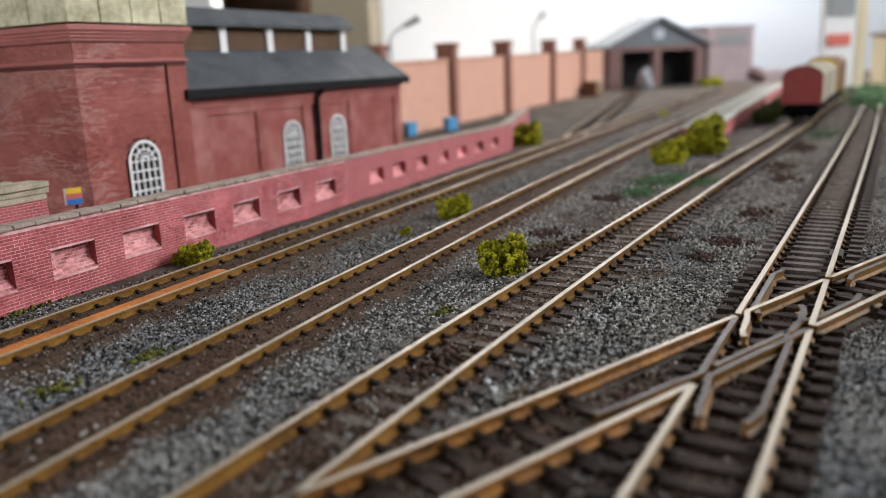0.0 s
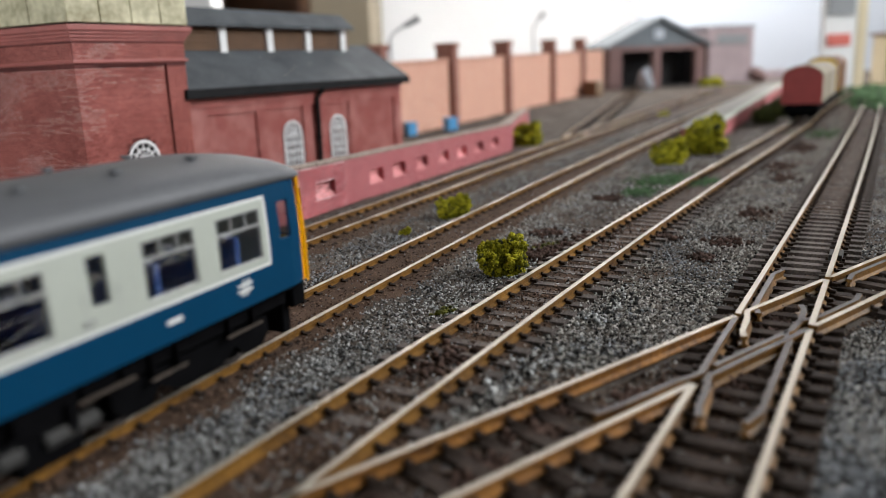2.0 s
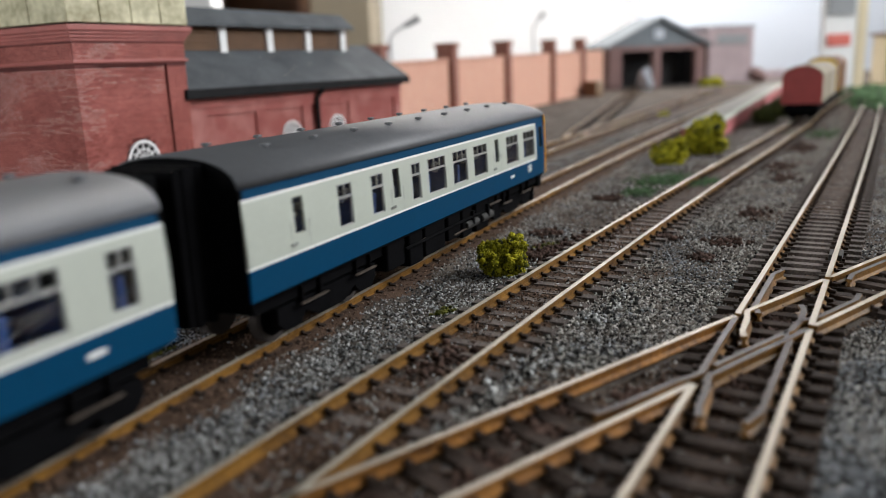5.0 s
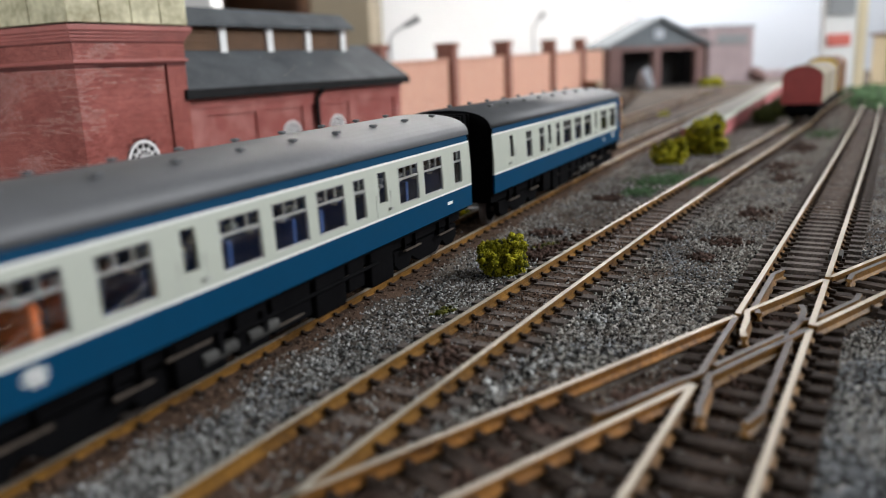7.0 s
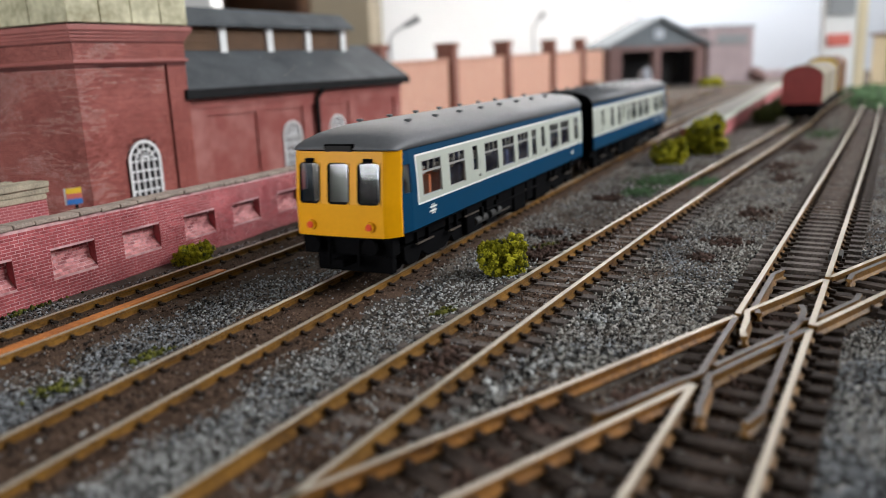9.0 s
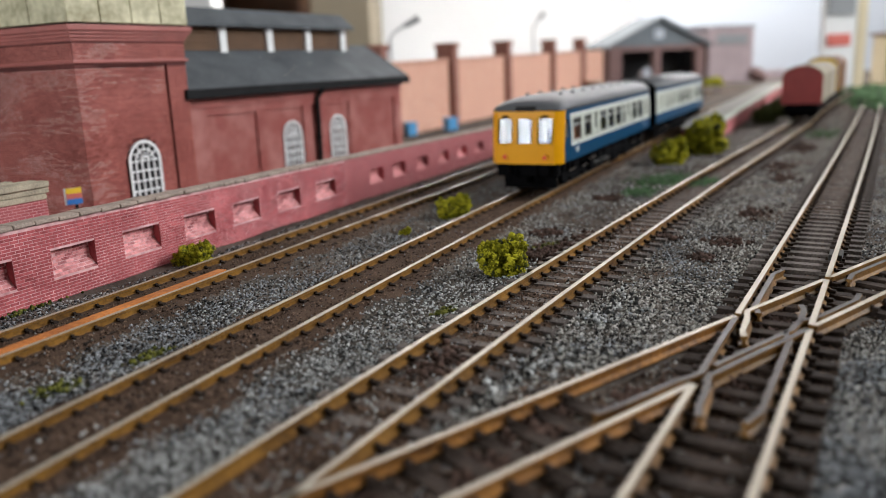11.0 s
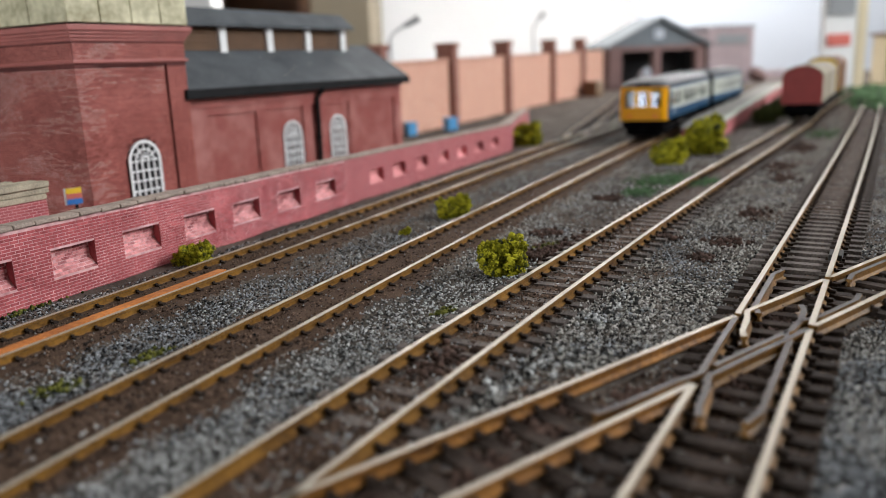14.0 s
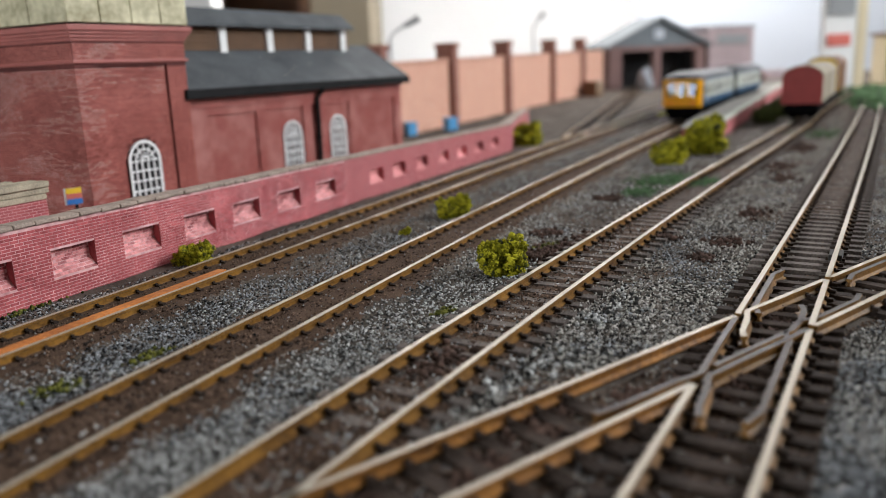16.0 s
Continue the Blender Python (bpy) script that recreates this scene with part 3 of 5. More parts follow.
# ---- the brick retaining wall ----
WALL = pose(-0.1184, 0.2324, 0, 0, 0, 90 - 25.585)


def wall_top(l):
    return 0.0200 - 0.0115 * l


BRICK_W, BRICK_H = 0.0029, 0.00098


def lay_bricks(u0, u1, v0, v1, shut, seed, head=0.00020, bed=0.00019):
    """Running bond over a sheet: the (from, to, bottom, top) of each brick, kept out of the openings."""
    rng = random.Random(seed)
    out = []
    for r in range(int((v1 - v0) / BRICK_H)):
        b = v0 + r * BRICK_H
        t = b + BRICK_H - bed
        u = u0 - (BRICK_W / 2 if r % 2 else 0)
        while u < u1:
            a, e = max(u, u0), min(u + BRICK_W - head, u1)
            cut = [(a, e)]
            for x0, x1, z0, z1 in shut:
                if t > z0 and b < z1:
                    nxt = []
                    for p, q in cut:
                        if q <= x0 or p >= x1:
                            nxt.append((p, q))
                        else:
                            nxt += [(p, x0)] * (p < x0) + [(x1, q)] * (q > x1)
                    cut = nxt
            out += [(p, q, b, t, rng.random()) for p, q in cut if q - p > 0.0005]
            u += BRICK_W
    return out


def brick_block(mesh, u0, u1, v0, v1, put, proud, material, tilt=0.0):
    lift = [proud + tilt * random.uniform(-1, 1) for _ in range(4)]
    c = ((u0, v0), (u1, v0), (u1, v1), (u0, v1))
    v = [put(u, w, 0.0001) for u, w in c] + [put(u, w, -d) for (u, w), d in zip(c, lift)]
    mesh.add(v, [(4, 5, 6, 7), (0, 1, 5, 4), (1, 2, 6, 5), (2, 3, 7, 6), (3, 0, 4, 7)], material)


def bricks(parent, rows, put, proud, material, apart=None, tilt=0.0, name="brickwork"):
    """Bricks within the stretch `apart` are parts of their own, the rest is joined."""
    rest, n = Mesh(), 0
    for a, b, c, d, k in rows:
        h = proud * (0.7 + 0.6 * k)
        if apart and n < 290 and apart(a, c):
            m = Mesh()
            brick_block(m, a, b, c, d, put, h, material, tilt)
            part("brick", m, parent)
            n += 1
        else:
            brick_block(rest, a, b, c, d, put, h, material, tilt)
    tagged(part(name, rest, parent, fix=True), kind="stuff")


def retaining_wall():
    t = thing("retaining_wall", WALL, "weathered pink-red brick retaining wall with sunken panels and stone coping", "brick wall")
    rights = [-0.0690, -0.0405, -0.0123, 0.0168, 0.0447, 0.0733, 0.1005, 0.1292, 0.1583, 0.2040, 0.2290, 0.2572, 0.2865, 0.3145, 0.3430, 0.3710]
    panels = [(r - 0.0165 + (0.002 if r > 0.19 else 0), r) for r in rights]

    def hole(u, v):
        return 0.0030 < v < 0.0115 and any(a < u < b for a, b in panels)

    # The stretch before -0.11 is unseen, added to block the low west light.
    us = sorted({-0.50, -0.11, 0.40, 0.168} | {e for p in panels for e in p})
    m = Mesh()
    grid_panel(m, us, [-0.0045, 0.0030, 0.0115, 0.0200], lambda u, v, w: (u, w - (0.0006 if u > 0.1681 else 0), v * wall_top(u) / 0.02), hole, lambda u, v: M_MORTAR if u < 0.168 else M_WALLBRICK, 0.0030, M_WALLPIECE)
    part("wall_face", m, t)
    m = Mesh()
    for a, b in ((-0.50, 0.168), (0.168, 0.40)):
        v = [(x, y, z) for x, zt in ((a, wall_top(a)), (b, wall_top(b))) for y in (0.0031, 0.0052) for z in (-0.0045, zt)]
        m.add(v, [(0, 1, 3, 2), (4, 6, 7, 5), (0, 4, 5, 1), (2, 3, 7, 6), (1, 5, 7, 3), (0, 2, 6, 4)], M_MORTAR if a < 0 else M_WALLBRICK)
    part("wall_core", m, t)
    shut = [(a, b, 0.0030, 0.0115) for a, b in panels]
    put = lambda u, v, w: (u, w - (0.0006 if u > 0.1681 else 0), v * wall_top(u) / 0.02)
    bricks(t, lay_bricks(-0.06, 0.168, -0.0044, 0.0199, shut, 1), put, 0.00006, M_WALLPIECE, lambda u, v: -0.008 < u < 0.045, 0.00003)
    # the backs of the panels rise out of the wall at the foot and on one side, and lie deep at the head
    for q, (a, b) in enumerate(panels):
        def back(u, v, w, a=a):
            deep = max(0.0, min(1.0, (v - 0.0030) / 0.0034, (u - a + 0.0004) / 0.0030))
            return (u, w + 0.0030 * deep - (0.0006 if u > 0.1681 else 0), v * wall_top(u) / 0.02)
        m = Mesh()
        ua, va = np.linspace(a, b, 9), np.linspace(0.0030, 0.0115, 9)
        m.add([back(u, v, 0.00002) for v in va for u in ua], [(9 * r + c, 9 * r + c + 1, 9 * r + c + 10, 9 * r + c + 9) for r in range(8) for c in range(8)], M_MORTAR if q < 9 else M_PANELPIECE)
        part("panel_back", m, t, "paler brick of a sunken panel", fix=False)
        if 0 < q < 9:
            bricks(t, lay_bricks(a + 0.0001, b - 0.0001, 0.0031, 0.0114, [], 20 + q), back, 0.00006, M_PANELPIECE, None, 0.00003)
    rng = random.Random(3)
    l = -0.12
    while l < 0.396:
        w = min(rng.uniform(0.0055, 0.0085), 0.401 - l)
        m = Mesh()
        zt = wall_top(l + w / 2) + rng.uniform(-0.0001, 0.0002)
        m.box(l + 0.0001, l + w - 0.0001, -0.0009 + rng.uniform(-0.0002, 0.0002), 0.0056, zt, zt + 0.0014, M_COPING, 0.0004)
        part("coping_stone", m, t, fix=False)
        l += w
    e = thing("return_wall", pose(0.0516, 0.5874, 0, 0, 0, 90 - 11), "short pink brick return wall beside a bush", "brick wall")
    m = Mesh()
    m.box(0.0, 0.19, 0.0, 0.006, -0.0045, 0.0155, M_WALLBRICK)
    part("wall_face", m, e)
    for i in range(24):
        m = Mesh()
        m.box(i * 0.008, i * 0.008 + 0.0078, -0.001, 0.007, 0.0155, 0.0168, M_COPING, 0.0003)
        part("coping_stone", m, e, fix=False)


retaining_wall()

# ---- water tower and engine house ----
KX, KY, KH = -0.1448, 0.3269, 90 - 28.0


def arch_window(parent, x, w, z0, spring, y):
    """A round-headed white window of many small panes, in a wall that faces local -y."""
    r = w / 2
    frame_mesh = Mesh()
    arc = [(math.cos(a), math.sin(a)) for a in np.linspace(0, math.pi, 17)]
    for r0, r1 in ((r - 0.0014, r), (r * 0.52, r * 0.60), (r * 0.14, r * 0.24)):
        for (c0, s0), (c1, s1) in zip(arc, arc[1:]):
            q = [(x + r0 * c0, spring + r0 * s0), (x + r1 * c0, spring + r1 * s0), (x + r1 * c1, spring + r1 * s1), (x + r0 * c1, spring + r0 * s1)]
            frame_mesh.prism(q, 0.0008, lambda u, v, d: (u, y - d, v), M_WHITE)
    for sx in (-1, 1):
        frame_mesh.box(x + sx * r - (0.0014 if sx > 0 else 0), x + sx * r + (0 if sx > 0 else 0.0014), y - 0.0008, y, z0, spring, M_WHITE)
    frame_mesh.box(x - r, x + r, y - 0.0008, y, z0, z0 + 0.0012, M_WHITE)
    outer = part("window_frame", frame_mesh, parent, "white round-headed window frame")
    for i in range(1, 5):
        bar = Mesh()
        bx = x - r + 0.0007 + (w - 0.0014) * i / 5
        bar.box(bx - 0.0004, bx + 0.0004, y - 0.0006, y - 0.0001, z0, spring + 0.0004, M_WHITE)
        part("glazing_bar", bar, outer)
    n = int((spring - z0) / 0.0044)
    for i in range(n + 1):
        bar = Mesh()
        bz = spring - i * 0.0044
        bar.box(x - r + 0.001, x + r - 0.001, y - 0.0007, y - 0.0001, bz - 0.0004, bz + 0.0004, M_WHITE)
        part("glazing_bar", bar, outer)
    for a in (30, 60, 90, 120, 150):
        bar = Mesh()
        ca, sa = math.cos(radians(a)), math.sin(radians(a))
        bar.tube((x + 0.2 * r * ca, y - 0.0004, spring + 0.2 * r * sa), (x + 0.93 * r * ca, y - 0.0004, spring + 0.93 * r * sa), 0.0004, 0.0004, M_WHITE, 6)
        part("glazing_bar", bar, outer)
    # opaque sheet whose near-black colour stands in for the unlit inside
    dark_backing = Mesh()
    dark_backing.prism([(x - r * 0.97, z0)] + [(x + r * 0.97 * c, spring + r * 0.97 * s) for c, s in arc[::-1]] + [(x + r * 0.97, z0)], 0.0002, lambda u, v, d: (u, y + 0.0003 - d, v), M_DARK)
    part("dark_backing", dark_backing, outer)


def tower():
    t = thing("water_tower", pose(KX, KY, 0, 0, 0, KH), "glossy red brick water tower with cream tank panels", "water tower")
    W, D = 0.0600, 0.0860
    m = Mesh()
    m.box(0.001, W - 0.001, 0.001, D - 0.001, -0.0045, 0.078, M_TOWERMORTAR)
    part("brick_core", m, t)
    for x0, x1, y0, y1 in ((0, 0.0115, 0, 0.0115), (W - 0.0116, W, 0, 0.0115), (0, 0.0115, D - 0.0115, D), (W - 0.0116, W, D - 0.0115, D)):
        m = Mesh()
        m.box(x0, x1, y0, y1, -0.0045, 0.0665, M_TOWERMORTAR)
        part("corner_pilaster", m, t)
    m = Mesh()
    m.box(-0.0002, W + 0.0002, -0.0002, D + 0.0002, 0.0665, 0.0765, M_TOWERMORTAR)
    part("upper_band", m, t)
    for z0, z1, o in ((0.0676, 0.0688, 0.0012), (0.0764, 0.0778, 0.0008), (0.0777, 0.0792, 0.0016), (0.0791, 0.0806, 0.0024), (0.0805, 0.0829, 0.0033)):
        m = Mesh()
        m.box(-o, W + o, -o, D + o, z0, z1, M_REDPAINT, 0.0003)
        part("moulding", m, t, "painted red moulded string course")
    m = Mesh()
    # black core: panel joints, and the shadow under the tank put into colour
    m.box(-0.0004, W + 0.0004, -0.0004, D + 0.0004, 0.0829, 0.112, M_BLACK)
    part("tank_core", m, t)
    for i in range(4):
        for side in range(4):
            m = Mesh()
            run = (D if side % 2 else W) + 0.0044
            a, b = -0.0022 + i * run / 4 + 0.0002, -0.0022 + (i + 1) * run / 4 - 0.0002
            if side == 0:
                m.box(a, b, -0.0022, -0.0006, 0.0837, 0.110, M_TANK, 0.0004)
            elif side == 1:
                m.box(-0.0022, -0.0006, a, b, 0.0837, 0.110, M_TANK, 0.0004)
            elif side == 2:
                m.box(a, b, D + 0.0006, D + 0.0022, 0.0837, 0.110, M_TANK, 0.0004)
            else:
                m.box(W + 0.0006, W + 0.0022, a, b, 0.0837, 0.110, M_TANK, 0.0004)
            part("tank_panel", m, t, fix=False)
    arch_window(t, 0.0297, 0.0182, 0.0035, 0.0251, 0.0006)
    hole = [(0.0198, 0.0396, -0.005, 0.0262), (0.0216, 0.0378, 0.026, 0.0325), (0.0250, 0.0344, 0.032, 0.0352)]
    recess = lambda u, v, w: (u, 0.001 + w, v)
    bricks(t, lay_bricks(0.0117, W - 0.0118, 0.004, 0.0664, hole, 41, 0.00010, 0.00036), recess, 0.00014, M_TOWERPIECE, None, 0.00003)
    face = lambda u, v, w: (u, w, v)
    for q, (a, b) in enumerate(((0.0, 0.0115), (W - 0.0116, W))):
        bricks(t, lay_bricks(a, b, 0.004, 0.0664, [], 43 + q, 0.00010, 0.00036), face, 0.00014, M_TOWERPIECE, None, 0.00003)
    bricks(t, lay_bricks(0.0, W, 0.0689, 0.0764, [], 45, 0.00010, 0.00036), lambda u, v, w: (u, w - 0.0002, v), 0.00014, M_TOWERPIECE, None, 0.00003)
    west = lambda u, v, w: (w + 0.001, u, v)
    bricks(t, lay_bricks(0.0117, D - 0.0117, 0.004, 0.0664, [], 46, 0.00010, 0.00036), west, 0.00014, M_TOWERPIECE, None, 0.00003)
    bricks(t, lay_bricks(0.0, 0.0115, 0.004, 0.0664, [], 47, 0.00010, 0.00036), lambda u, v, w: (w, u, v), 0.00014, M_TOWERPIECE, None, 0.00003)
    bricks(t, lay_bricks(D - 0.0115, D, 0.004, 0.0664, [], 49, 0.00010, 0.00036), lambda u, v, w: (w, u, v), 0.00014, M_TOWERPIECE, None, 0.00003)
    bricks(t, lay_bricks(0.0, D, 0.0689, 0.0764, [], 48, 0.00010, 0.00036), lambda u, v, w: (w - 0.0002, u, v), 0.00014, M_TOWERPIECE, None, 0.00003)
    # pale dry-brushed strips paint highlights onto the brick edges in streaky patches
    worn = Mesh()
    rng = random.Random(6)
    def streaks(rows, put, base, fall):
        for p, q, c, d, k in rows:
            g = noise.noise((p * 40, c * 110, 3.3)) + 0.7 * noise.noise((p * 60, c * 1500, 7.7)) + base - fall * p
            if g > 0.34 and k < 0.8:
                w = (q - p) * min(1.0, rng.uniform(0.3, 0.8) + 0.5 * g)
                p0 = p + rng.random() * (q - p - w)
                brick_block(worn, p0, p0 + w, d - 0.00012, d + 0.00004, put, 0.00019, M_EDGEGLINT)
    streaks(lay_bricks(0.0, 0.0115, 0.004, 0.0664, [], 43, 0.00010, 0.00036), face, 0.50, 30)
    streaks(lay_bricks(0.0117, W - 0.0118, 0.004, 0.0664, hole, 41, 0.00010, 0.00036), recess, 0.06, 4)
    streaks(lay_bricks(0.0, W, 0.0689, 0.0764, [], 45, 0.00010, 0.00036), lambda u, v, w: (u, w - 0.0002, v), 0.22, 14)
    streaks(lay_bricks(0.0117, D - 0.0117, 0.004, 0.0664, [], 46, 0.00010, 0.00036), west, 0.34, 0)
    streaks(lay_bricks(0.0, 0.0115, 0.004, 0.0664, [], 47, 0.00010, 0.00036), lambda u, v, w: (w, u, v), 0.36, 0)
    tagged(part("edge_highlights", worn, t, "pale dry-brushed streaks painting highlights on brick edges"), kind="stuff")


def engine_house():
    t = thing("engine_house", pose(KX, KY, 0, 0, 0, KH), "long red brick engine house with slate roof and louvred lantern", "building")
    x0, x1, y0, y1, zt = 0.0606, 0.262, 0.004, 0.064, 0.0500
    m = Mesh()
    m.box(x0, x1, y0 + 0.001, y1, -0.0045, zt, M_TOWERBRICK)
    mid = (y0 + y1) / 2
    m.add([(x1, y0 + 0.001, zt), (x1, y1, zt), (x1, mid, 0.0735), (x0, y0 + 0.001, zt), (x0, y1, zt), (x0, mid, 0.0735)], [(0, 1, 2), (3, 5, 4), (0, 2, 5, 3), (1, 4, 5, 2)], M_TOWERBRICK)
    part("brick_wall", m, t)
    piers = [(0.0606, 0.0758), (0.1112, 0.1195), (0.1512, 0.1530), (0.1625, 0.1690), (0.1980, 0.2065), (0.2530, 0.262)]
    for a, b in piers:
        m = Mesh()
        m.box(a, b, y0, y0 + 0.0012, -0.0045, 0.0412, M_TOWERBRICK)
        part("pilaster", m, t)
    m = Mesh()
    m.box(x0, x1, y0, y0 + 0.0012, 0.0412, 0.0455, M_TOWERBRICK)
    part("wall_band", m, t)
    for z0, z1, o in ((0.0455, 0.0466, 0.0008), (0.0466, 0.0500, 0.0003)):
        m = Mesh()
        m.box(x0, x1 + o, y0 - o, y0 + 0.0012, z0, z1, M_REDPAINT)
        part("moulding", m, t, "painted red moulded string course")
    # roof slopes with thickness
    re, rz, ez = 0.0042, 0.0750, 0.0532
    for sgn in (-1, 1):
        m = Mesh()
        ye = (y0 - re) if sgn < 0 else (y1 + re)
        v = [(x, y, z + d) for x in (x0 + 0.0, x1 + 0.004) for d in (0, 0.0016) for y, z in ((ye, ez), (mid, rz))]
        m.add(v, [(0, 1, 3, 2), (4, 6, 7, 5), (0, 4, 5, 1), (2, 3, 7, 6), (0, 2, 6, 4), (1, 5, 7, 3)], M_SLATE)
        part("roof_slope", m, t, "dark slate roof slope with chalky scuffs")
    m = Mesh()
    m.box(x0 - 0.003, x1 + 0.0045, y0 - re - 0.0014, y0 - re + 0.0012, 0.0500, 0.0546, M_BLACK, 0.0004)
    part("gutter", m, t, "black gutter", fix=False)
    scuff = Mesh()
    rng = random.Random(11)
    for _ in range(26):
        k, x = rng.uniform(0.12, 0.85), x0 + 0.03 + rng.random() * 0.15
        y, z = y0 - re + k * (mid - y0 + re), ez + 0.0017 + k * (rz - ez)
        w, h = rng.uniform(0.0004, 0.0022), rng.uniform(0.0002, 0.0005)
        scuff.add([(x, y, z), (x + w, y + 0.3 * h, z + 0.2 * h), (x + w, y + h, z + 0.72 * h), (x, y + h, z + 0.72 * h)], [(0, 1, 2, 3)], M_COPING)
    tagged(part("chalk_scuffs", scuff, t, "pale chalk scuffs on the slates", fix=False), kind="stuff")
    for yo, mz in ((y0 - re, -1), (y1 + re, 1)):
        m = Mesh()
        v = [(x, y, z + d) for x in (x1 + 0.0040, x1 + 0.0050) for d in (-0.0012, 0.0018) for y, z in ((yo, ez), (mid, rz))]
        m.add(v, [(0, 1, 3, 2), (4, 6, 7, 5), (0, 4, 5, 1), (2, 3, 7, 6), (0, 2, 6, 4), (1, 5, 7, 3)], M_BLACK)
        part("verge_board", m, t, "black verge board")
    m = Mesh()
    path = [(0.1660, y0 - 0.004, 0.0512), (0.1660, y0 - 0.004, 0.0490), (0.1638, y0 - 0.0015, 0.0458), (0.1634, y0 - 0.0012, -0.004)]
    for a, b in zip(path, path[1:]):
        m.tube(a, b, 0.0013, 0.0013, M_BLACK)
    for z in (0.040, 0.022):
        m.tube((0.1635, y0 - 0.0012, z), (0.1635, y0 - 0.0012, z + 0.0012), 0.0018, 0.0018, M_BLACK)
    part("downpipe", m, t, "black downpipe", smooth=False)
    arch_window(t, 0.1410, 0.0170, 0.0040, 0.0254, y0 + 0.0009)
    arch_window(t, 0.1857, 0.0170, 0.0040, 0.0256, y0 + 0.0009)
    # lantern on the ridge
    la, lb, ly0, ly1, lz0, lz1 = 0.020, 0.2385, mid - 0.006, mid + 0.006, 0.0700, 0.0864
    m = Mesh()
    m.box(la, lb, ly0 + 0.002, ly1 - 0.002, lz0, lz1, M_BROWN)
    lan = part("lantern", m, t, "brown louvred roof lantern with white posts")
    for i in range(6):
        m = Mesh()
        z = 0.0738 + i * 0.0021
        v = [(x, y, zz) for x in (la, lb) for y, zz in ((ly0 + 0.0004, z), (ly0 + 0.002, z + 0.0016), (ly0 + 0.002, z + 0.0021), (ly0 + 0.0004, z + 0.0005))]
        m.add(v, [(0, 1, 2, 3), (4, 7, 6, 5), (0, 4, 5, 1), (1, 5, 6, 2), (2, 6, 7, 3), (3, 7, 4, 0)], M_BROWN)
        part("louvre", m, lan)
    for x in (0.0385, 0.0778, 0.1172, 0.1563, 0.1932, 0.2310):
        m = Mesh()
        m.box(x - 0.0026, x + 0.0026, ly0 - 0.0006, ly0 + 0.002, lz0, lz1, M_WHITE)
        part("post", m, lan, "white post")
    for sgn in (-1, 1):
        m = Mesh()
        ye = ly0 - 0.004 if sgn < 0 else ly1 + 0.004
        v = [(x, y, z + d) for x in (la - 0.002, lb + 0.001) for d in (0, 0.0016) for y, z in ((ye, 0.0858), (mid, 0.0945))]
        m.add(v, [(0, 1, 3, 2), (4, 6, 7, 5), (0, 4, 5, 1), (2, 3, 7, 6), (0, 2, 6, 4), (1, 5, 7, 3)], M_SLATE)
        part("lantern_roof", m, lan, "dark slate lantern roof")


tower()
engine_house()


# ---- timber on a brick bunker, and a small notice ----
def bunker():
    t = thing("brick_bunker", pose(-0.1350, 0.2690, 0, 0, 0, KH), "low brick bunker beside the water tower", "brick bunker")
    m = Mesh()
    m.box(-0.06, 0.0, 0.0, 0.018, -0.0045, 0.0218, M_WALLBRICK)
    part("brick_wall", m, t)
    rng = random.Random(5)
    for i in range(9):
        m = Mesh()
        w, z = 0.0042, 0.0218 + 0.0021 * (i // 3)
        y = 0.001 + (i % 3) * 0.0056 + rng.uniform(-0.0008, 0.0008)
        m.box(-0.062, rng.uniform(-0.004, 0.003), y, y + w, z + 0.00005, z + 0.0020, M_WOOD, 0.0003)
        solo("timber_baulk", m, "weathered timber baulk stacked on the brick bunker", "timber", "stacked timber", m=t.matrix_basis @ pose(0, 0, 0, 0, 0, rng.uniform(-1.5, 1.5)), fix=False)


bunker()
sign = thing("notice_board", pose(-0.1500, 0.3235, 0, 0, 0, KH - 20), "small yellow, red and blue notice on a post", "notice board")
m = Mesh()
m.box(-0.0045, 0.0022, 0.0, 0.0006, 0.0115, 0.0182, M_WHITE)
m.tube((0, 0.001, -0.0045), (0, 0.001, 0.0115), 0.0006, 0.0006, M_BLACK, 6)
part("board", m, sign)
for z0, z1, mt in ((0.0115, 0.0138, M_SIGNBLUE), (0.0138, 0.0160, M_SIGNRED), (0.0160, 0.0182, M_SIGNYEL)):
    m = Mesh()
    m.box(-0.0039, 0.0022, -0.0004, 0.0, z0, z1, mt)
    part("coloured_band", m, sign)


# ---- far boundary wall, sheds and backscene ----
def far_wall():
    hd = math.degrees(math.atan2(1.617 - 0.862, 0.343 - 0.017))
    t = thing("boundary_wall", pose(0.017, 0.862, 0, 0, 0, hd), "tall pale orange brick boundary wall with dark piers", "brick wall")
    m = Mesh()
    for o, lo, hi in ((0.0, None, 0.0), (0.002, 0.0, 0.0022)):
        v = [(x, y, z) for x, zt in ((-0.45, 0.0595), (0.80, 0.0735)) for y in (0.004 - o, 0.012 + o) for z in (-0.0045 if lo is None else zt + lo, zt + hi)]
        m.add(v, [(0, 1, 3, 2), (4, 6, 7, 5), (0, 4, 5, 1), (2, 3, 7, 6), (1, 5, 7, 3), (0, 2, 6, 4)], M_FARBRICK)
    part("wall_face", m, t)
    for x, h in ((-0.16, 0.080), (0.008, 0.0829), (0.195, 0.0870), (0.415, 0.0909), (0.619, 0.0951)):
        m = Mesh()
        m.box(x - 0.0066, x + 0.0066, -0.002, 0.018, -0.0045, h - 0.005, M_FARPIER, 0.0004)
        m.box(x - 0.0078, x + 0.0078, -0.0035, 0.0195, h - 0.005, h, M_FARPIER, 0.0008)
        part("pier", m, t, fix=False)


far_wall()


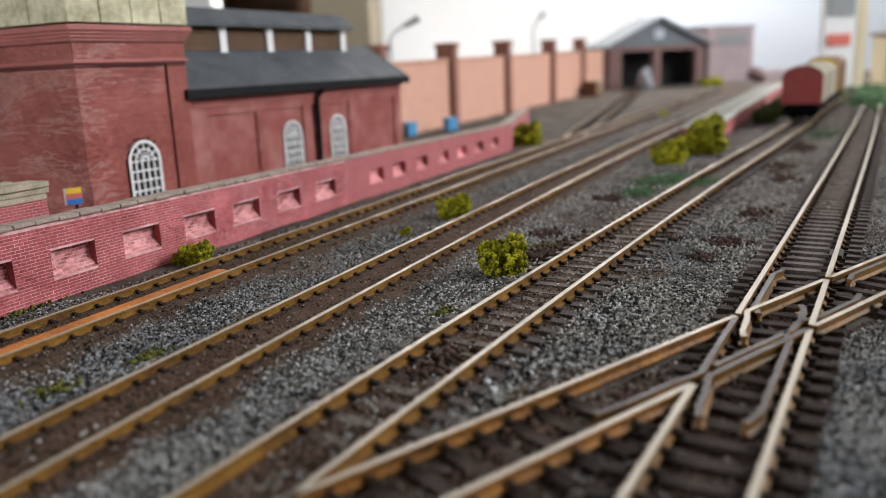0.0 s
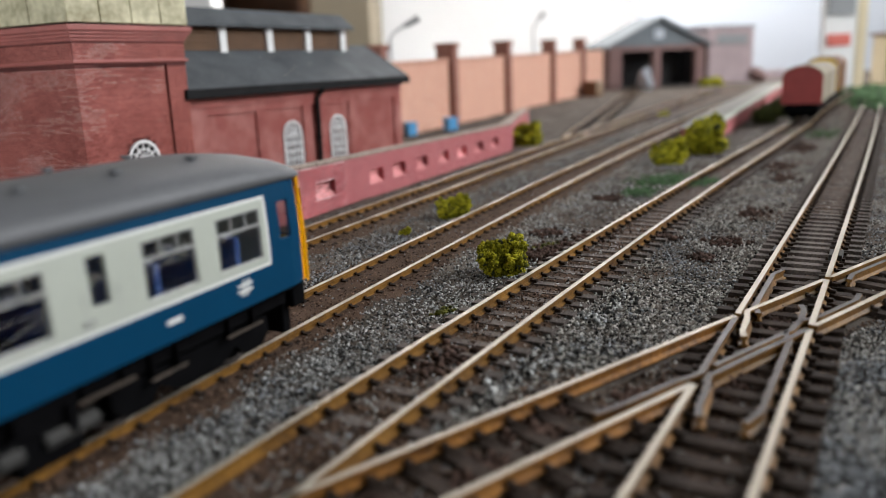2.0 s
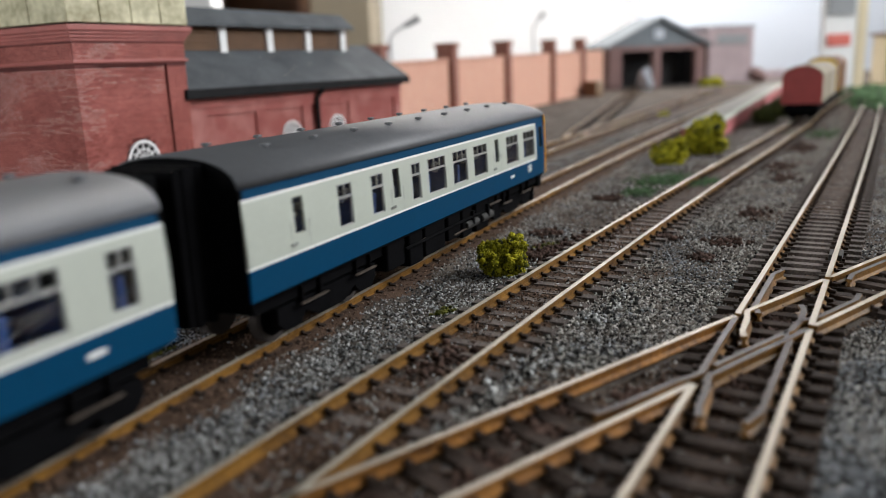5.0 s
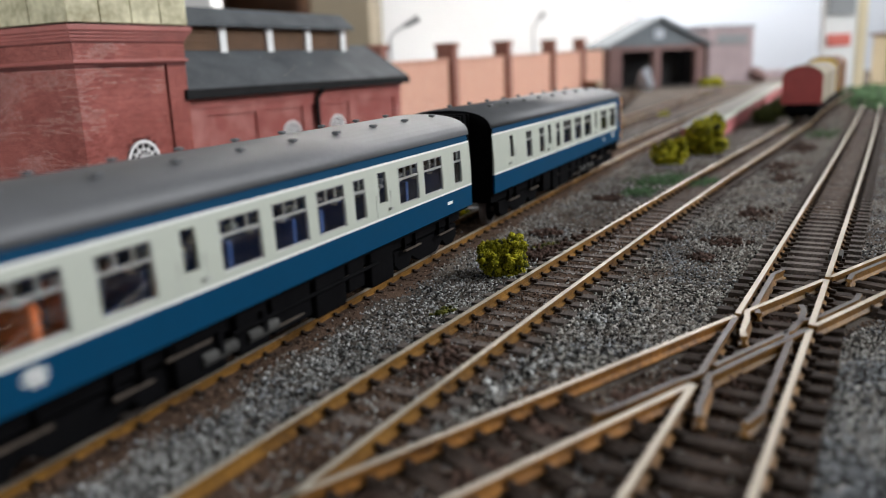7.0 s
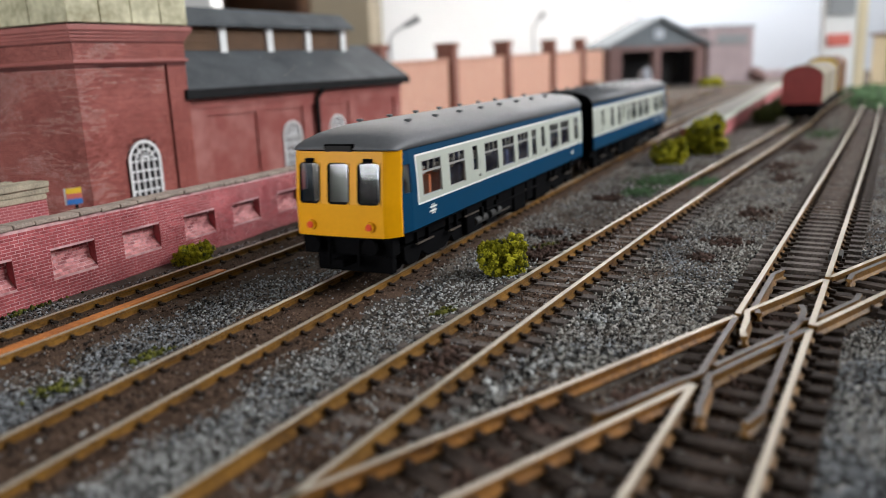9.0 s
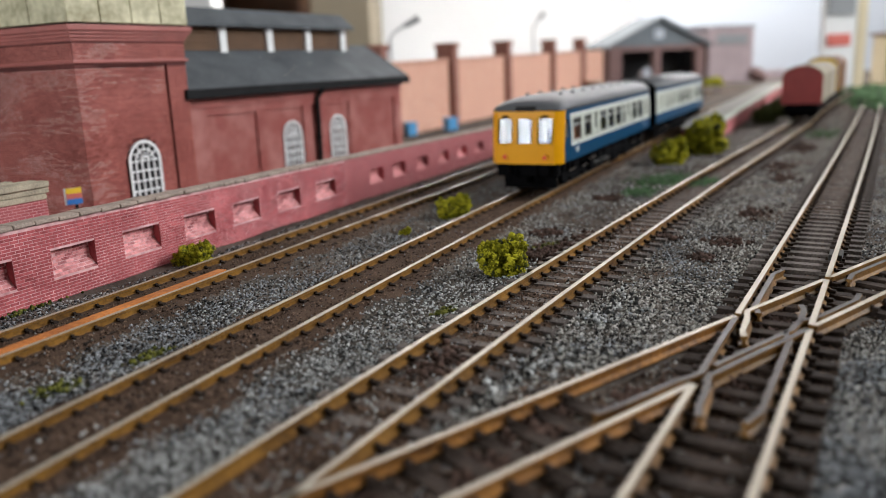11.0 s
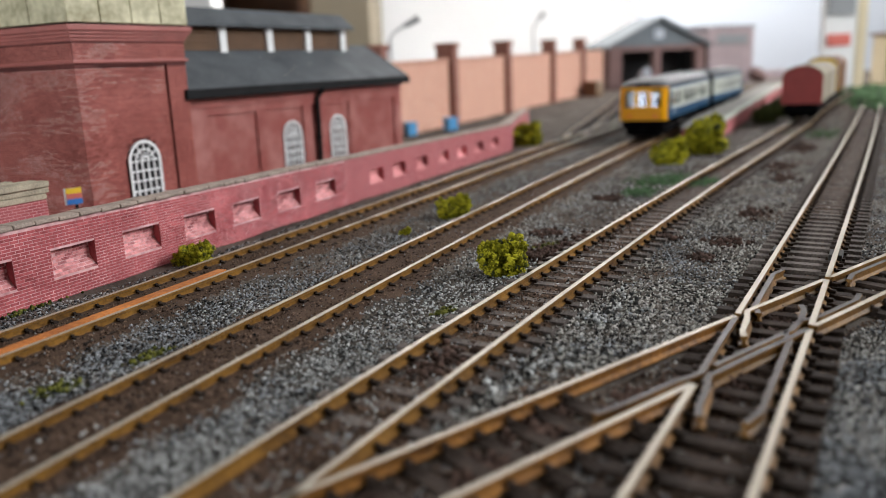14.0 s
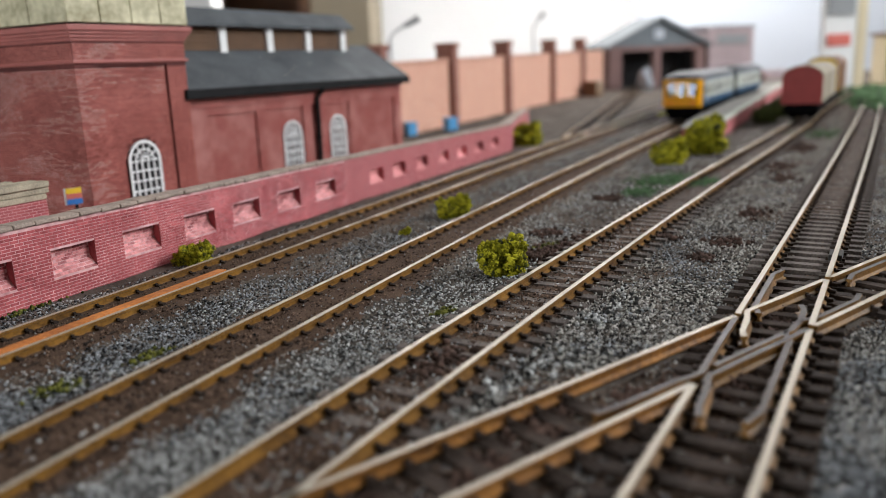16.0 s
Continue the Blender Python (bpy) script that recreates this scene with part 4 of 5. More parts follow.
def shed():
    t = thing("engine_shed", pose(0.346, 1.613, 0, 0, 0, 22.6), "two-road engine shed with grey gabled roof and dark doorways", "engine shed")
    w, ez, az = 0.237, 0.080, 0.130
    m = Mesh()
    for x0, x1, z0, z1 in ((0, 0.030, -0.0045, ez), (0.108, 0.126, -0.0045, ez), (0.216, w, -0.0045, ez), (0.030, 0.108, 0.071, ez), (0.126, 0.216, 0.071, ez)):
        m.box(x0, x1, 0, 0.012, z0, z1, M_SHEDWALL)
    m.box(0, 0.01, 0.012, 0.07, -0.0045, ez, M_SHEDWALL)
    # near-black lining: the shade inside the doorways is in its colour
    m.box(0.01, w - 0.01, 0.0121, 0.06, -0.0044, -0.0006, M_DARK)
    m.box(0.01, 0.012, 0.0121, 0.06, -0.0006, ez, M_DARK)
    m.box(w - 0.012, w - 0.01, 0.0121, 0.06, -0.0006, ez, M_DARK)
    m.box(w - 0.01, w, 0.012, 0.07, -0.0045, ez, M_SHEDWALL)
    m.box(0.01, w - 0.01, 0.06, 0.07, -0.0045, ez, M_DARK)
    part("brick_wall", m, t)
    m = Mesh()
    m.prism([(0, ez), (w, ez), (w / 2, az)], 0.07, lambda u, v, d: (u, d, v), M_SHEDROOF)
    part("gable", m, t)
    for a, b in (((-0.012, ez - 0.005), (w / 2, az + 0.001)), ((w + 0.012, ez - 0.005), (w / 2, az + 0.001))):
        m = Mesh()
        m.prism([a, b, (b[0], b[1] + 0.006), (a[0], a[1] + 0.006)], 0.09, lambda u, v, d: (u, d - 0.01, v), M_SHEDROOF)
        part("roof_slope", m, t)
    m = Mesh()
    m.prism([(w / 2 - 0.012, 0.094), (w / 2 + 0.012, 0.094), (w / 2 + 0.012, 0.112), (w / 2 - 0.012, 0.112)], 0.003, lambda u, v, d: (u, -d, v), M_GREYBOARD)
    part("vent", m, t, "pale square vent")
    p = Mesh()
    rng = random.Random(2)
    bm = bmesh.new()
    bmesh.ops.create_icosphere(bm, subdivisions=3, radius=1.0)
    for v in bm.verts:
        k = 1 + 0.45 * noise.noise(v.co * 1.7)
        v.co = Vector((v.co.x * 0.011 * (1.25 - 0.45 * v.co.z) * k, v.co.y * 0.012 * k, max(-0.0205, v.co.z * 0.022 * k - 0.004 * v.co.x)))
    p.bm(bm, M_GREYBOARD)
    solo("covered_heap", p, "pale sheeted heap standing before the shed doorway", "covered heap", m=pose(0.412, 1.580, 0.0165), smooth=True, fix=False)
    b = thing("workshop", pose(0.575, 1.705, 0, 0, 0, 25), "pale pink-grey low-relief workshop building", "building")
    m = Mesh()
    m.box(0, 0.125, 0, 0.15, -0.0045, 0.112, M_PALEPINK, 0.001)
    part("wall", m, b, fix=False)
    m = Mesh()
    m.box(0.02, 0.105, -0.003, 0.001, 0.078, 0.098, M_GREYCARD)
    part("window", m, b, "grey window band")
    m = Mesh()
    m.box(-0.003, 0.128, -0.003, 0.153, 0.112, 0.116, M_GREYCARD)
    part("roof", m, b)
    pink = thing("low_wall", pose(0.70, 1.80, 0, 0, 0, 22), "low faded pink brick wall at the back of the layout", "brick wall")
    m = Mesh()
    m.box(0, 0.32, 0, 0.01, -0.0045, 0.018, M_PALEPINK)
    part("wall_face", m, pink)
    rub = Mesh()
    bm = bmesh.new()
    bmesh.ops.create_icosphere(bm, subdivisions=3, radius=0.020)
    for v in bm.verts:
        v.co = v.co * (1 + 0.6 * noise.noise(v.co * 60))
        v.co.z *= 0.75
    rub.bm(bm, M_SHEDWALL)
    solo("rubble_heap", rub, "brown rubble heap by the workshop", "rubble heap", m=pose(0.70, 1.76, 0.012), smooth=True, fix=False)


shed()
crate = thing("crate", pose(0.272, 1.40, 0, 0, 0, 60), "orange-brown wooden crate beside the boundary wall", "crate")
m = Mesh()
m.box(-0.015, 0.015, -0.012, 0.012, -0.004, 0.022, M_SHELF, 0.001)
part("body", m, crate, fix=False)
for z in (0.002, 0.010, 0.018):
    m = Mesh()
    m.box(-0.0158, 0.0158, -0.0128, -0.012, z, z + 0.003, M_WOOD)
    part("batten", m, crate)
for x, y, w in ((-0.0265, 0.76, 0.010), (0.0125, 0.80, 0.011)):
    m = Mesh()
    m.box(-w / 2, w / 2, -w / 2, w / 2, -0.004, 0.0055 + 0.3 * w, M_TARP, 0.0012)
    m.box(-w / 2 - 0.0006, w / 2 + 0.0006, -w / 2 - 0.0006, w / 2 + 0.0006, 0.0040 + 0.3 * w, 0.0058 + 0.3 * w, M_TARP, 0.0005)
    solo("water_butt", m, "bright blue plastic tank beside the wall", "plastic tank", "blue tanks", m=pose(x, y, 0, 0, 0, 30), fix=False)


def lamp(x, y, z, reach):
    t = thing("yard_lamp", pose(x, y, 0), "tall grey yard lamp on a thin post", "yard lamp", "yard lamps")
    m = Mesh()
    m.tube((0, 0, -0.004), (0, 0, z * 0.86), 0.0022, 0.0014, M_LAMPPOST)
    pts = [(0, 0, z * 0.86), (reach * 0.25, 0, z * 0.93), (reach * 0.6, 0, z * 0.97), (reach, 0, z)]
    for a, b in zip(pts, pts[1:]):
        m.tube(a, b, 0.0013, 0.0013, M_LAMPPOST)
    part("post", m, t)
    m = Mesh()
    m.tube((reach * 0.75, 0, z * 0.985), (reach * 1.5, 0, z * 1.06), 0.003, 0.0042, M_LAMPPOST)
    part("lamp_head", m, t)


lamp(-0.049, 0.90, 0.105, 0.022)
lamp(0.160, 1.32, 0.127, 0.012)


def backscene():
    m = Mesh()
    m.box(0.576, 1.75, 2.30, 2.32, -0.0062, 0.55, M_GREYBOARD)
    solo("backdrop", m, "plain pale blue-grey backscene board", "backscene", kind="structure")
    cup = thing("cupboard", pose(-0.32, 2.15, -0.95), "tall taupe cupboard side behind the layout", "cupboard")
    m = Mesh()
    m.box(0.0, 0.155, 0, 0.5, 0, 2.2, M_TAUPE, 0.003)
    part("body", m, cup, fix=False)
    sh = thing("shelf_unit", pose(-0.95, 2.20, -0.95), "brown wooden shelf unit with dark compartments", "shelf unit")
    for z in (0.3, 0.7, 1.13, 1.5, 1.9):
        m = Mesh()
        m.box(0.0, 0.62, 0, 0.35, z, z + 0.03, M_SHELF)
        part("shelf_board", m, sh)
    for x in (0, 0.30, 0.595):
        m = Mesh()
        m.box(x, x + 0.025, 0.001, 0.349, 0, 2.0, M_SHELF)
        part("upright", m, sh)
    m = Mesh()
    m.box(0.0, 0.62, 0.35, 0.36, 0, 2.0, M_SHELF)
    part("back_panel", m, sh)
    m = Mesh()
    m.box(-0.70, -0.535, 2.0, 2.1, 0.196, 0.30, M_WHITE, 0.002)
    m.box(-0.70, -0.57, 2.0, 2.1, -0.0045, 0.196, M_SHELF, 0.002)
    solo("white_box", m, "white box standing on a brown carton", "box", fix=False)
    tb = thing("tall_building", pose(0.6205, 1.30, 0, 0, 0, 2), "tall cream low-relief building with a red sign panel", "building")
    m = Mesh()
    m.box(0, 0.0535, 0, 0.012, -0.0045, 0.24, M_WHITE, 0.001)
    part("wall", m, tb, fix=False)
    m = Mesh()
    m.box(0.054, 0.0695, -0.001, 0.012, -0.0045, 0.24, M_BUFF)
    part("side_wall", m, tb, "buff side wall")
    m = Mesh()
    m.box(0.005, 0.044, -0.002, 0.0, 0.064, 0.083, M_SIGNRED, 0.0008)
    part("sign_panel", m, tb, "faded red sign panel", fix=False)
    m = Mesh()
    m.box(0.004, 0.048, -0.002, 0.0, 0.111, 0.175, M_GREYCARD)
    part("window", m, tb, "grey window panel")
    kb = thing("signal_cabin", pose(0.724, 1.30, 0, 0, 0, -8), "small cabin with blue front and tan frame", "cabin")
    m = Mesh()
    m.box(0, 0.08, 0, 0.06, -0.0045, 0.078, M_BUFF, 0.001)
    part("body", m, kb, fix=False)
    m = Mesh()
    m.box(0.006, 0.07, -0.002, 0.0, 0.015, 0.07, M_SIGNBLUE)
    part("front_panel", m, kb)
    m = Mesh()
    m.box(-0.004, 0.084, -0.006, 0.066, 0.078, 0.082, M_SHELF)
    part("roof", m, kb)


backscene()


# ---- platform ----
def platform():
    t = thing("platform", pose(0.2085, 0.594, 0, 0, 0, 90 - 26.6), "low brick platform ramp with a white edge", "platform")
    def top(l):
        return min(0.0085, 0.0055 + 0.06 * l)
    ls = [0, 0.05, 0.0933, 0.3, 0.80]
    m = Mesh()
    v = []
    for l in ls:
        v += [(l, 0, -0.0045), (l, 0.026, -0.0045), (l, 0.026, top(l)), (l, 0, top(l))]
    f = [(0, 1, 2, 3), tuple(4 * (len(ls) - 1) + i for i in (3, 2, 1, 0))]
    for i in range(len(ls) - 1):
        for j in range(4):
            f.append((4 * i + j, 4 * i + (j + 1) % 4, 4 * i + 4 + (j + 1) % 4, 4 * i + 4 + j))
    m.add(v, f, M_WALLBRICK)
    part("brick_body", m, t)
    for name, y0, y1, dz, mt in (("white_edge", -0.0015, 0.0040, 0.0014, M_STONEWHITE), ("surface", 0.0045, 0.027, 0.0011, M_PLATFORM)):
        m = Mesh()
        v = []
        for l in ls:
            v += [(l, y0, top(l) + 0.0001), (l, y1, top(l) + 0.0001), (l, y1, top(l) + dz), (l, y0, top(l) + dz)]
        m.add(v, f, mt)
        part(name, m, t)


platform()


# ---- wagons ----
def wagon(s, label, end, side, load, length=0.078, height=0.046):
    p = on("C", s)
    t = thing("wagon", pose(p.x, p.y, 0, 0, 0, bearing("C", s)), label, "railway wagon", "wagons on the siding")
    h, w = length / 2, 0.0158
    m = Mesh()
    outline = [(-w, 0.0160), (w, 0.0160), (w, height * 0.80)] + [(w * math.cos(a), height * 0.80 + height * 0.2 * math.sin(a)) for a in np.linspace(0.25, math.pi - 0.25, 9)] + [(-w, height * 0.80)]
    m.prism(outline, length, lambda u, v, d: (-h + d, u, v), side)
    part("body", m, t)
    m = Mesh()
    m.prism([(u * 1.01, v) for u, v in outline], 0.0012, lambda u, v, d: (-h - 0.0012 + d, u, v), end)
    part("end_panel", m, t)
    m = Mesh()
    arc = [(w * 1.06 * math.cos(a), height * 0.79 + height * 0.23 * math.sin(a)) for a in np.linspace(0.1, math.pi - 0.1, 11)]
    m.prism(arc + [(u * 0.97, v - 0.0008) for u, v in arc[::-1]], length + 0.004, lambda u, v, d: (-h - 0.002 + d, u, v), load)
    part("roof", m, t)
    m = Mesh()
    m.box(-h, h, -0.013, 0.013, 0.0085, 0.0160, M_UNDER)
    m.box(-h * 0.55, h * 0.55, -0.011, 0.011, 0.004, 0.0086, M_UNDER)
    for y in (-0.009, 0.009):
        m.tube((-h - 0.005, y, 0.0105), (-h, y, 0.0105), 0.0022, 0.0014, M_UNDER)
    part("underframe", m, t)
    for x in (-h * 0.55, h * 0.55):
        m = Mesh()
        for y in (-0.0075, 0.0075):
            m.tube((x, y - 0.0011, 0.0066), (x, y + 0.0011, 0.0066), 0.0066, 0.0066, M_UNDER, 16)
        m.tube((x, -0.012, 0.0066), (x, 0.012, 0.0066), 0.001, 0.001, M_UNDER)
        part("wheelset", m, t)


wagon(0.783, "bauxite red ended van with pale weathered sides", M_VANRED, M_VANSIDE, M_VANSIDE, 0.078, 0.0475)
wagon(0.885, "pale sheeted wagon coupled behind the red van", M_VANSIDE, M_VANSIDE, M_VANSIDE, 0.100, 0.0475)
wagon(1.010, "yellow ended brown wagon at the back of the siding", M_SIGNYEL, M_SHELF, M_SHELF, 0.110, 0.052)


# ---- bushes, tufts, ballast ----
def lump(rng, sub=2):
    bm = bmesh.new()
    bmesh.ops.create_icosphere(bm, subdivisions=sub, radius=1.0)
    off = Vector((rng.uniform(-50, 50), rng.uniform(-50, 50), rng.uniform(-50, 50)))
    for v in bm.verts:
        v.co *= 1 + 0.55 * noise.noise(v.co * 2.1 + off) + 0.3 * noise.noise(v.co * 5 + off)
    return bm


def bush(x, y, w, h, label, material=None, seed=0, dark=0.18):
    rng = random.Random(seed)
    material = material or M_BUSH
    t = thing("bush", pose(x, y, -0.0048), label, "bush", "foam bushes")
    core = Mesh()
    pts = []
    lobes = []
    for _ in range(10):
        lx = rng.uniform(-0.32, 0.32)
        lobes.append((lx * w, rng.uniform(-0.22, 0.22) * w, rng.uniform(0.18, 0.66 + 0.3 * lx) * h, rng.uniform(0.20, 0.33)))
    lobes += [(0.16 * w, -0.05 * w, 0.12 * h, 0.26), (-0.16 * w, -0.05 * w, 0.12 * h, 0.26), (0.22 * w, 0, 0.72 * h, 0.28), (-0.24 * w, 0, 0.42 * h, 0.28), (0, -0.1 * w, 0.26 * h, 0.36), (-0.02 * w, 0, 0.62 * h, 0.28)]
    for lx, ly, lz, lr in lobes:
        for _ in range(34):
            a, b = rng.uniform(0, 2 * math.pi), rng.uniform(-0.9, 1)
            c = math.sqrt(1 - b * b)
            r = lr * min(w, h * 1.1) * rng.uniform(0.45, 0.92)
            p = Vector((lx + r * c * math.cos(a), ly + r * c * math.sin(a), max(0.0006, lz + r * b)))
            bm = lump(rng, 1 if w < 0.02 else 2)
            k = rng.uniform(0.032, 0.072) * w
            bmesh.ops.transform(bm, matrix=Matrix.Translation(p) @ Matrix.Scale(k, 4), verts=bm.verts[:])
            core.bm(bm, M_BUSHD if rng.random() < dark else material)
            for _ in range(22):
                d = Vector((rng.gauss(0, 1), rng.gauss(0, 1), rng.gauss(0, 1))).normalized()
                pts.append(p + d * k * rng.uniform(0.75, 1.25))
    part("foliage", core, t, smooth=True, fix=False)
    fr = cloud("leaf_crumb", OCT_V, OCT_F, [tuple(p) for p in pts], [rng.uniform(0.010, 0.026) * w for _ in pts], material)
    fr.parent = t
    tagged(fr, kind="stuff")


bush(0.0190, 0.2425, 0.0172, 0.0138, "yellow-green foam bush growing beside the running track", seed=1)
bush(0.1409, 0.4850, 0.026, 0.017, "yellow-green foam bush near the platform ramp", seed=2)
bush(0.1776, 0.5300, 0.028, 0.0265, "tall yellow-green foam bush near the platform ramp", seed=3)
bush(0.1960, 0.585, 0.026, 0.023, "yellow-green foam bush behind the ramp bushes", seed=12)
bush(0.0056, 0.3390, 0.0155, 0.0115, "small yellow-green foam bush between two tracks", seed=4)
bush(-0.0880, 0.2735, 0.0150, 0.0088, "yellow-green foam bush at the foot of the brick wall", seed=5, dark=0.3)
bush(0.0689, 0.630, 0.029, 0.020, "yellow-green foam bush at the end of the brick wall", seed=6)
bush(-0.0148, 0.3080, 0.0055, 0.0040, "tiny yellow-green tuft in dark ballast", seed=7)
bush(0.2458, 0.8700, 0.014, 0.0075, "small yellow-green tuft among far tracks", seed=8)
bush(0.555, 1.63, 0.062, 0.017, "low yellow-green foam bush before the engine shed", seed=9)
bush(0.305, 0.742, 0.030, 0.018, "dark green foam bush beside the red van", M_BUSHD, seed=10)
bush(0.345, 0.812, 0.032, 0.020, "dark green foam bush beside the platform edge", M_BUSHD, seed=11)


def in_view(n, y0, y1, seed):
    rng = np.random.default_rng(seed)
    y = np.exp(rng.uniform(math.log(y0), math.log(y1), n))
    return np.stack([y * rng.uniform(-0.66, 0.66, n), y], 1), rng


def scatter():
    pts, rng = in_view(290000, 0.095, 1.0, 4)
    light, dark, brown, crumb = [], [], [], []
    for x, y in pts:
        offs = {t: near(t, (x, y)) for t in "ABCDE"}
        if y > 0.23 and offs["A"][1] > 0.024:
            continue
        if any(abs(abs(o) - HALF) < 0.0021 for s, o in offs.values()):
            continue
        patchy = noise.noise((x * 70, y * 70, 9))
        bed = min(abs(offs["A"][1]) - 0.0015, abs(offs["B"][1])) - 0.004 * patchy - 0.0015
        odds = 1.0
        if bed < 0.0165:
            odds = max(0.03, (bed - 0.0115) / 0.005)
        if abs(offs["C"][1]) < 0.0130:
            odds = min(odds, 0.12)
        if abs(offs["D"][1]) < 0.0150:
            odds = min(odds, 0.07)
        if abs(offs["E"][1]) < 0.0125:
            odds = min(odds, 0.18)
        if noise.noise((x * 25, y * 25, 11)) < -0.25:
            odds = min(odds, 0.35)
        p = (x, y, ground_z(x, y) + rng.uniform(-0.0001, 0.0004))
        if rng.random() > odds:
            if rng.random() < (0.42 if bed < 0.0165 else 0.7):
                crumb.append(p)
        elif rng.random() < 0.5 + 1.6 * noise.noise((x * 45, y * 45, 31)) + (0.45 if offs["B"][1] > 0.0 else -0.38 if offs["D"][1] > -0.012 else 0.30):
            dark.append(p)
        elif offs["C"][1] < -0.010:
            brown.append(p)
        else:
            light.append(p)
    for pp, mt, name, lab, lo, hi in ((light, M_BALLAST, "ballast", "loose grey and white ballast chippings", 0.00018, 0.00045), (dark, M_BALLAST_DARK, "dark_ballast", "loose dark blue-grey ballast chippings", 0.00018, 0.00045),
                                      (brown, M_BALLAST_BROWN, "brown_ballast", "loose brownish-grey ballast chippings", 0.00018, 0.00045), (crumb, M_CRUMB, "track_dirt", "crumbly brown dirt between the rails", 0.00014, 0.00038)):
        r = np.random.default_rng(len(pp))
        tagged(cloud(name, TET_V, TET_F, pp, r.uniform(lo, hi, len(pp)) * r.choice([1, 1, 1, 1.6], len(pp)), mt, (1, 1, 0.8)), lab, "ballast", kind="stuff")
    # clumps of rusty debris and green scatter
    def patch(name, spots, material, n, size, label, cat):
        out = []
        for x, y, rx, ry in spots:
            a = radians(60)
            for _ in range(n):
                u, v = rng.normal() * rx, rng.normal() * ry
                px, py = x + u * math.cos(a) - v * math.sin(a), y + u * math.sin(a) + v * math.cos(a)
                out.append((px, py, ground_z(px, py) + rng.uniform(0, 0.0006)))
        tagged(cloud(name, OCT_V, OCT_F, out, rng.uniform(*size, len(out)), material), label, cat, kind="stuff")
    patch("rusty_debris", [(0.0844, 0.2497, 0.0025, 0.0020), (0.0996, 0.2705, 0.0035, 0.0025), (0.1292, 0.3206, 0.0055, 0.0025), (0.1809, 0.4118, 0.008, 0.003), (0.2472, 0.5292, 0.012, 0.003), (0.0816, 0.2805, 0.002, 0.002), (0.0787, 0.3688, 0.0025, 0.0025), (0.0400, 0.298, 0.003, 0.003), (0.032, 0.264, 0.0045, 0.003), (0.032, 0.264, 0.0045, 0.003), (0.040, 0.273, 0.0045, 0.003), (0.080, 0.370, 0.0045, 0.003), (0.195, 0.45, 0.012, 0.004), (0.245, 0.545, 0.018, 0.004),
                           (0.055, 0.285, 0.008, 0.004),] + [(p.x, p.y, 0.005, 0.0025) for p in (on("E", 0.055, 0.002), on("E", 0.075, -0.003), on("E", 0.095, 0.003), on("E", 0.115, -0.002), on("D", 0.155, 0.003), on("D", 0.175, -0.002), on("D", 0.20, 0.002), on("C", 0.14, 0.0))], M_RUSTY, 110, (0.0004, 0.0014), "rust-brown debris spilled on the ballast", "debris")
    patch("pale_stone", [(0.0087, 0.1495, 0.005, 0.002), (0.0168, 0.1609, 0.005, 0.002), (0.0258, 0.1632, 0.006, 0.003), (0.0393, 0.1934, 0.006, 0.003), (0.0483, 0.2071, 0.006, 0.003)], M_BALLAST, 36, (0.0005, 0.0010), "pale grey stones between two tracks", "stones")
    patch("moss_tuft", [(-0.0005, 0.2041, 0.0014, 0.001), (-0.0704, 0.1789, 0.003, 0.0015), (-0.0847, 0.1602, 0.003, 0.002), (0.0388, 0.2766, 0.003, 0.002), (-0.122, 0.222, 0.006, 0.0010)], M_MOSS, 100, (0.0003, 0.0008), "olive moss tufts in the ballast", "moss")
    patch("green_scatter", [(0.118, 0.415, 0.010, 0.007), (0.125, 0.425, 0.012, 0.008), (0.098, 0.385, 0.006, 0.004), (0.132, 0.40, 0.008, 0.006),
                            (0.30, 0.62, 0.02, 0.012), (0.17, 0.22, 0.01, 0.01)], M_GRASS, 420, (0.0003, 0.0009), "green ground scatter in low patches", "grass")
    patch("grass_bank", [(0.62, 1.02, 0.06, 0.025), (0.545, 0.93, 0.05, 0.020), (0.70, 1.08, 0.06, 0.03), (0.66, 1.15, 0.05, 0.03)], M_GRASS, 900, (0.003, 0.009), "rough green grass bank at the back of the yard", "grass")


scatter()


# ---- the two-car railcar ----
LEN_LEAD, LEN_TRAIL = 0.2015, 0.188
ZB, ZL, ZC, ZR = 0.0152, 0.0219, 0.0366, 0.0390


def side_y(z):
    return 0.0183 - 0.0010 * max(0.0, (z - 0.024) / 0.015) ** 2


